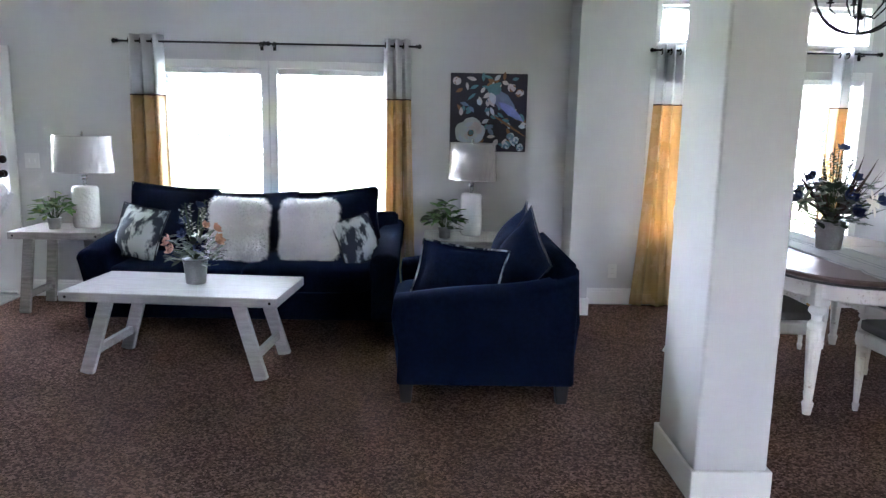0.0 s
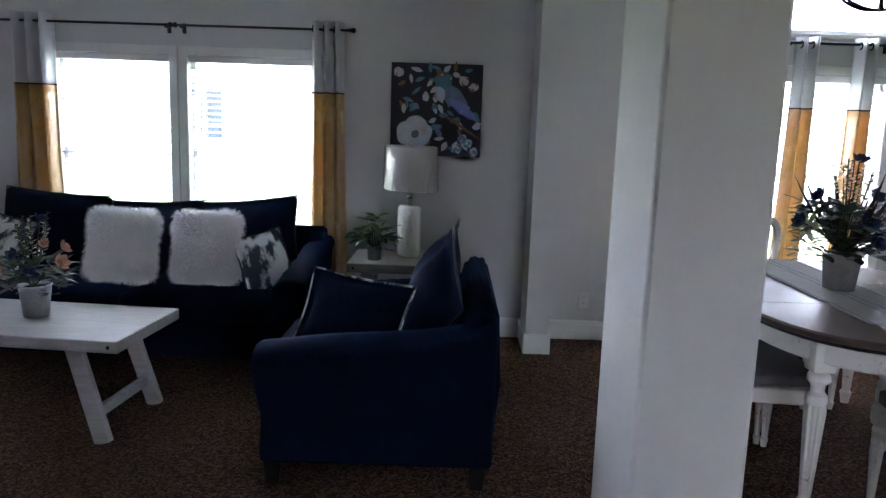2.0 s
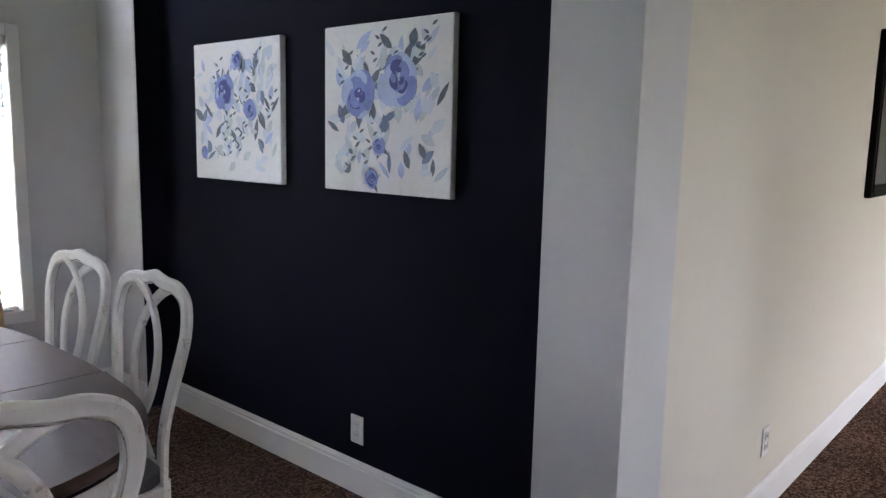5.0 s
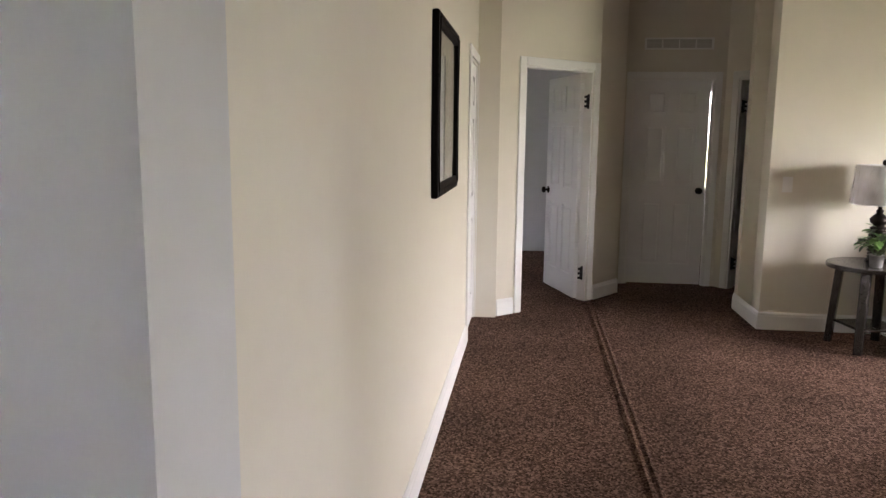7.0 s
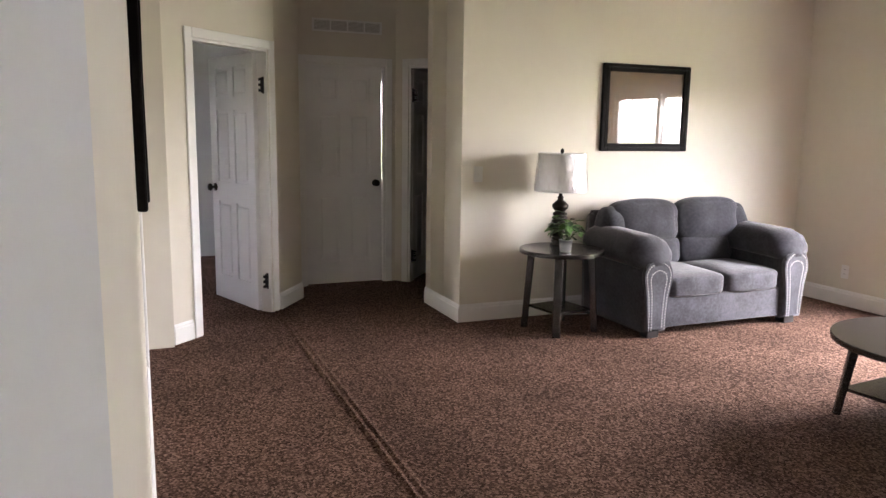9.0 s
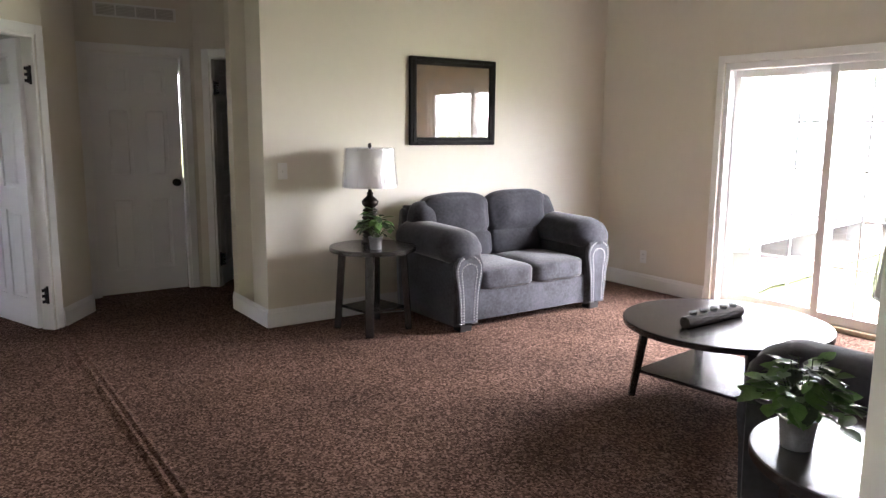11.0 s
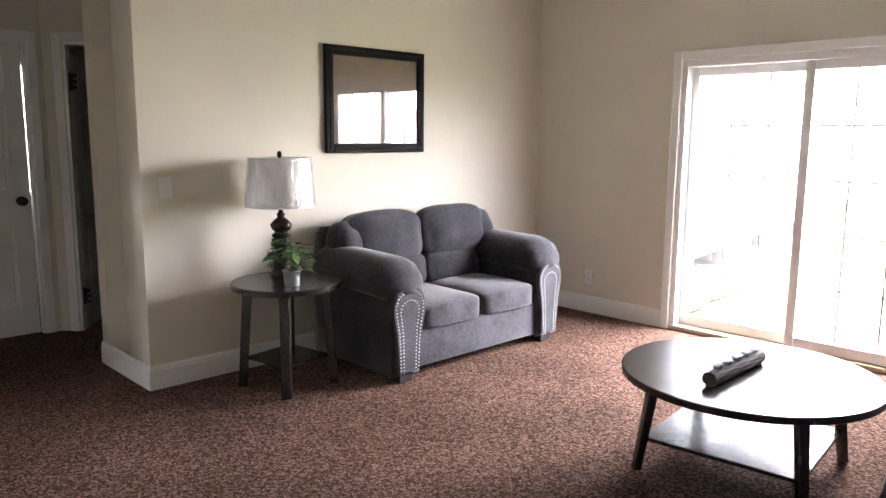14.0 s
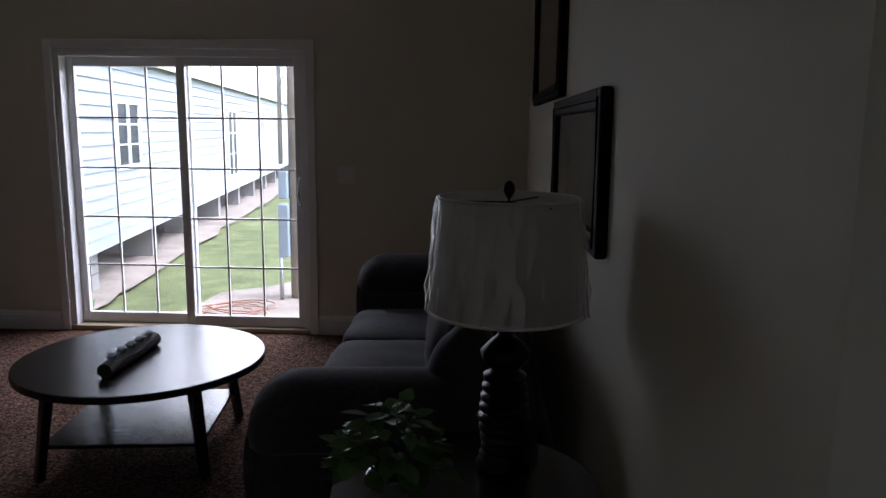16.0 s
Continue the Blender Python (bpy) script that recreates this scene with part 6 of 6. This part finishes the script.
# ---- outside ----
GZ = -0.22
bm = bmesh.new()
bmesh.ops.create_grid(bm, x_segments=60, y_segments=60, size=1.0)
for v in bm.verts:
    x, y = math.copysign(abs(v.co.x) ** 3, v.co.x) * 900, math.copysign(abs(v.co.y) ** 3, v.co.y) * 900
    v.co = Vector((x + 5, y - 3, GZ + 0.03 * noise.noise(Vector((x * 0.3, y * 0.3, 0)))))
GRASS = mat("lawn grass", (0.045, 0.07, 0.022), 0.95, base2=(0.25, 0.28, 0.11), scale=3, edge=(0.3, 0.7), bump=0.8, bscale=120, fine=0.02)
DIRT = mat("pale sandy dirt", (0.20, 0.165, 0.135), 0.95, base2=(0.42, 0.37, 0.31), scale=2.5, bump=0.6, bscale=60, fine=0.02)
for p in (("ground", GRASS),):
    tagged(part(p[0], bm, p[1]), "short green lawn around the house", "ground", kind="structure")


def patch(name, pts, material, label, z):
    bm = bmesh.new()
    n = 10
    ring = []
    for (x0, y0), (x1, y1) in zip(pts, pts[1:] + pts[:1]):
        for k in range(n):
            u = k / n
            x, y = x0 + (x1 - x0) * u, y0 + (y1 - y0) * u
            ring.append(bm.verts.new((x + 0.12 * noise.noise(Vector((x * 2, y * 2, 1))), y + 0.12 * noise.noise(Vector((x * 2, y * 2, 5))), z)))
    bm.faces.new(ring)
    bmesh.ops.triangulate(bm, faces=bm.faces[:])
    return tagged(part(name, bm, material), label, "dirt", kind="structure")


patch("dirt_strip", [(8.1, -3.1), (8.0, -4.4), (8.3, -6.5), (9.2, -14), (11.5, -30), (22, -30), (16, -3.1)], DIRT, "pale dirt under and beside the neighbouring house", GZ + 0.045)
patch("dirt_patch", [(5.6, -3.1), (5.4, -5.2), (6.3, -5.8), (7.1, -4.9), (7.3, -3.1)], DIRT, "bare pale dirt patch by the door", GZ + 0.045)

SIDING = mat("pale blue vinyl siding", (0.29, 0.325, 0.34), 0.5, var=0.03, scale=3)
ROOFM = mat("grey shingle roof", (0.30, 0.30, 0.31), 0.9, var=0.25, scale=20)
BLOCK = mat("concrete block", (0.25, 0.245, 0.235), 0.9, var=0.2, scale=12, bump=0.4, bscale=80)
NWIN = mat("dark window glass", (0.02, 0.026, 0.032), 0.3, var=0.2, scale=2, spec=0.15)


def home(name, m, L, D, zb, zt, wins, label, doors=(), siding=SIDING):
    """A long mobile home raised on block piers. Its long side lies along +x, looking to -y."""
    hme = thing(name, m, label, "house")
    wall = part("wall", boxm(0, 0.02, zb, L, D, zt), siding, hme)
    n = int((zt - zb) / 0.125)
    bm = bmesh.new()
    prism(bm, [(0.02, 0.0), (-0.006, 0.0), (0.012, 0.125), (0.02, 0.125)], 0, L, axis="x")
    first = part("siding_board", bm, siding, wall, at=pose(0, 0, zb))
    bm = bmesh.new()
    prism(bm, [(-0.02, 0.0), (0.006, 0.0), (-0.012, 0.125), (-0.02, 0.125)], 0, D, axis="y")
    for v in bm.verts:
        v.co.x, v.co.z = v.co.x, v.co.z
    side = part("siding_board", bm, siding, wall, at=pose(-0.001, 0, zb))
    side.matrix_basis = pose(0, 0.02, zb) @ Matrix.Scale(-1, 4, (1, 0, 0))
    for k in range(1, n):
        shared("siding_board", first.data, wall, pose(0, 0, zb + 0.125 * k))
        shared("siding_board", side.data, wall, pose(0, 0.02, zb + 0.125 * k) @ Matrix.Scale(-1, 4, (1, 0, 0)))
    part("corner_trim", boxm(-0.03, -0.03, zb - 0.02, 0.10, 0.0, zt, bevel=0.003, seg=1), VINYLW, wall)
    part("corner_trim", boxm(-0.03, 0.0, zb - 0.02, -0.008, 0.10, zt, bevel=0.003, seg=1), VINYLW, wall)
    bm = bmesh.new()
    prism(bm, [(-0.08, zt), (-0.08, zt + 0.1), (D / 2, zt + 0.1 + D * 0.13), (D + 0.3, zt + 0.1), (D + 0.3, zt)], -0.2, L + 0.2, axis="x")
    roof = part("roof", bm, ROOFM, hme)
    part("fascia", boxm(-0.22, -0.11, zt - 0.06, L + 0.22, -0.081, zt + 0.11), mat("cream fascia", (0.72, 0.66, 0.52), 0.5, var=0.03), roof)
    for x0, x1, z0, z1 in wins:
        wn = part("window", boxm(x0, -0.012, z0, x1, 0.0, z1), NWIN, wall, "dark paned window")
        for a in ((x0 - 0.05, z0 - 0.05, x0, z1 + 0.05), (x1, z0 - 0.05, x1 + 0.05, z1 + 0.05), (x0, z1, x1, z1 + 0.05), (x0, z0 - 0.05, x1, z0), ((x0 + x1) / 2 - 0.03, z0, (x0 + x1) / 2 + 0.03, z1)):
            part("window_trim", boxm(a[0], -0.03, a[1], a[2], -0.0005, a[3]), VINYLW, wn)
        for k in (1, 2):
            z = z0 + (z1 - z0) * k / 3
            part("muntin", boxm(x0, -0.02, z - 0.008, x1, -0.011, z + 0.008), VINYLW, wn)
    for x0, x1 in doors:
        part("door", boxm(x0, -0.02, max(zb, 0.0) + 0.02, x1, 0.0, max(zb, 0.0) + 2.0), VINYLW, wall, "white door")
    np_ = max(3, int(L / 2.0)) if zb > 0 else 0
    for row in range(2):
        for k in range(np_):
            x = 0.75 + (L - 1.2) * k / (np_ - 1)
            pr = part("pier", boxm(x - 0.1, 0.15 + row * 2.4, GZ, x + 0.1, 0.55 + row * 2.4, zb - 0.03), BLOCK, hme, "stacked concrete block pier")
            for z in (GZ + 0.2, GZ + 0.42):
                if z < zb - 0.05:
                    part("mortar_joint", boxm(x - 0.098, 0.1495 + row * 2.4, z, x + 0.098, 0.1499 + row * 2.4, z + 0.01), DARKFOOT, pr)
    if zb > 0:
        part("chassis_beam", boxm(0.2, 0.6, zb - 0.03, L - 0.2, 0.8, zb), BLACKM, hme)
    return hme


# neighbour behind: its long side runs away from the sliding door
ang = math.degrees(math.atan2(-0.99, 0.143))
home("neighbour_house", pose(8.13, -4.18, 0, 0, 0, ang), 24.0, 6.0, 0.25, 2.17, [(1.15, 1.85, 1.03, 1.66), (7.2, 8.0, 0.55, 1.7), (11.3, 11.9, 1.2, 1.75), (13.2, 13.8, 0.6, 1.75), (18.5, 19.3, 0.6, 1.75)], "long pale blue mobile home raised on block piers", doors=[(15.4, 16.3)])
# house across the front
home("street_house", pose(-9, 19.0, 0), 22.0, 7.0, GZ - 0.02, 2.6, [(9.6, 10.4, 0.9, 2.1), (3, 3.9, 0.9, 2.1), (15, 15.9, 0.9, 2.1), (19, 19.9, 0.9, 2.1)], "white mobile home across the front lawn", doors=[(12.3, 13.2)], siding=mat("white vinyl siding", (0.70, 0.71, 0.72), 0.5, var=0.03, scale=3))

pl = thing("utility_pole", pose(6.325, -4.75, GZ), "grey wooden utility pole with an electric meter box", "utility pole")
part("pole", lathe(bmesh.new(), [(0.065, 0), (0.058, 6.0)], 16), mat("weathered pole wood", (0.28, 0.25, 0.22), 0.9, var=0.25, scale=8, stretch=(6, 6, 1), bump=0.5, bscale=30), pl, smooth=True)
part("meter_box", boxm(0.05, -0.02, 0.45, 0.145, 0.12, 0.95, bevel=0.01), mat("blue grey steel box", (0.33, 0.40, 0.48), 0.5, metal=0.2, var=0.1), pl)
part("meter_box", boxm(0.055, 0.0, 1.0, 0.14, 0.11, 1.26, bevel=0.01), bpy.data.materials["blue grey steel box"], pl)
bm = bmesh.new()
tube(bm, [(0.13, 0.1, 0), (0.13, 0.1, 0.45)], 0.02, 8)
tube(bm, [(0.11, 0.1, 1.32), (0.11, 0.1, 4.5)], 0.022, 8)
part("conduit", bm, ZINC, pl, smooth=True)

bm = bmesh.new()
rnd = random.Random(8)
pts = [(6.75 + 0.28 * math.cos(a * 0.5) * (1 + 0.25 * math.sin(a * 0.31)), -4.3 + 0.22 * math.sin(a * 0.5) + 0.02 * a * 0.3, GZ + 0.075 + 0.01 * math.sin(a)) for a in range(60)]
tube(bm, pts, 0.006, 6)
tagged(part("orange_cable", bm, mat("faded red cable", (0.34, 0.17, 0.12), 0.6), smooth=True), "faded red extension cable coiled on the dirt", "cable")

# shrubs and trees far behind
TREE = mat("tree foliage", (0.03, 0.06, 0.015), 0.8, base2=(0.10, 0.16, 0.04), scale=2)
BARK = mat("tree bark", (0.12, 0.09, 0.07), 0.95, var=0.3, scale=10, bump=0.6, bscale=30)


def tree(m, h, seed):
    t = thing("tree", m, "leafy green tree in the distance", "tree", "distant trees")
    rnd = random.Random(seed)
    bm = bmesh.new()
    tube(bm, [(0, 0, 0), (0.1, 0.05, h * 0.3), (0.05, 0.1, h * 0.75)], 0.22, 10, r2=0.06)
    tips = []
    for k in range(9):
        a = rnd.uniform(0, 6.283)
        z = h * rnd.uniform(0.3, 0.65)
        tip = Vector((math.cos(a) * h * 0.25, math.sin(a) * h * 0.25, z + h * 0.2))
        tube(bm, [(0.08, 0.06, z), tip * 0.6 + Vector((0, 0, z * 0.45)), tip], 0.07, 6, r2=0.02)
        tips.append(tip)
    part("trunk", bm, BARK, t, smooth=True)
    bm = bmesh.new()
    for k in range(2600):
        tip = rnd.choice(tips)
        d = Vector((rnd.gauss(0, 1), rnd.gauss(0, 1), rnd.gauss(0, 0.8))) * h * 0.1
        out = Vector((rnd.uniform(-1, 1), rnd.uniform(-1, 1), rnd.uniform(-0.6, 0.6)))
        leaf_mesh(bm, tip + d, out, (0, 0, 1), rnd.uniform(0.16, 0.3), 0.14, 0, 0.2)
    part("crown", bm, TREE, t)
    return t


t0 = tree(pose(14, -48, GZ), 9, 1)
for x, y, r in ((4, -52, 40), (24, -46, 120), (-8, 40, 70), (12, 42, 200), (2, 46, 10)):
    copy_thing(t0, pose(x, y, GZ, 0, 0, r))
bm = bmesh.new()
rnd = random.Random(77)
for k in range(160):
    p = Vector((rnd.uniform(7.9, 8.7), rnd.uniform(-3.9, -3.4), GZ + 0.04))
    a = rnd.uniform(0, 6.283)
    leaf_mesh(bm, p, (math.cos(a) * 0.6, math.sin(a) * 0.6, 1), (0, 1, 0.2), rnd.uniform(0.1, 0.25), 0.03, 0, 0.3)
ob = tagged(part("weeds", bm, LEAF), "green weeds beside the house wall", "weeds", kind="stuff")

# entry floor, mat and carpet seam
tagged(part("entry_floor", boxm(-5.24, 4.1, -0.05, -3.30, FY, 0.006), VINYL), "grey wood-look vinyl floor at the front door", "floor", kind="structure")
for k in range(12):
    y = 4.1 + 0.14 * k
    shared_ob = part("plank", boxm(-5.24, y + 0.002, 0.006, -3.305, y + 0.138, 0.009, bevel=0.001, seg=1), VINYL, bpy.data.objects["entry_floor"])
tagged(part("door_mat", boxm(-4.35, 5.15, 0.0095, -3.50, 5.60, 0.02, bevel=0.004), mat("beige woven mat", (0.42, 0.39, 0.36), 0.95, var=0.15, scale=30, bump=0.4, bscale=300)), "beige woven mat in front of the door", "mat")
bm = bmesh.new()
prism(bm, [(1.64, 0.0), (1.66, 0.008), (1.68, 0.002), (1.70, 0.009), (1.72, 0.0)], 3.6, 9.6, axis="x")
for v in bm.verts:
    v.co = Vector((v.co.x, v.co.y + 0.01 * noise.noise(Vector((v.co.x, 0, 0))), v.co.z))
tagged(part("carpet_seam", bm, CARPET), "raised seam across the brown carpet", "carpet seam", kind="structure")
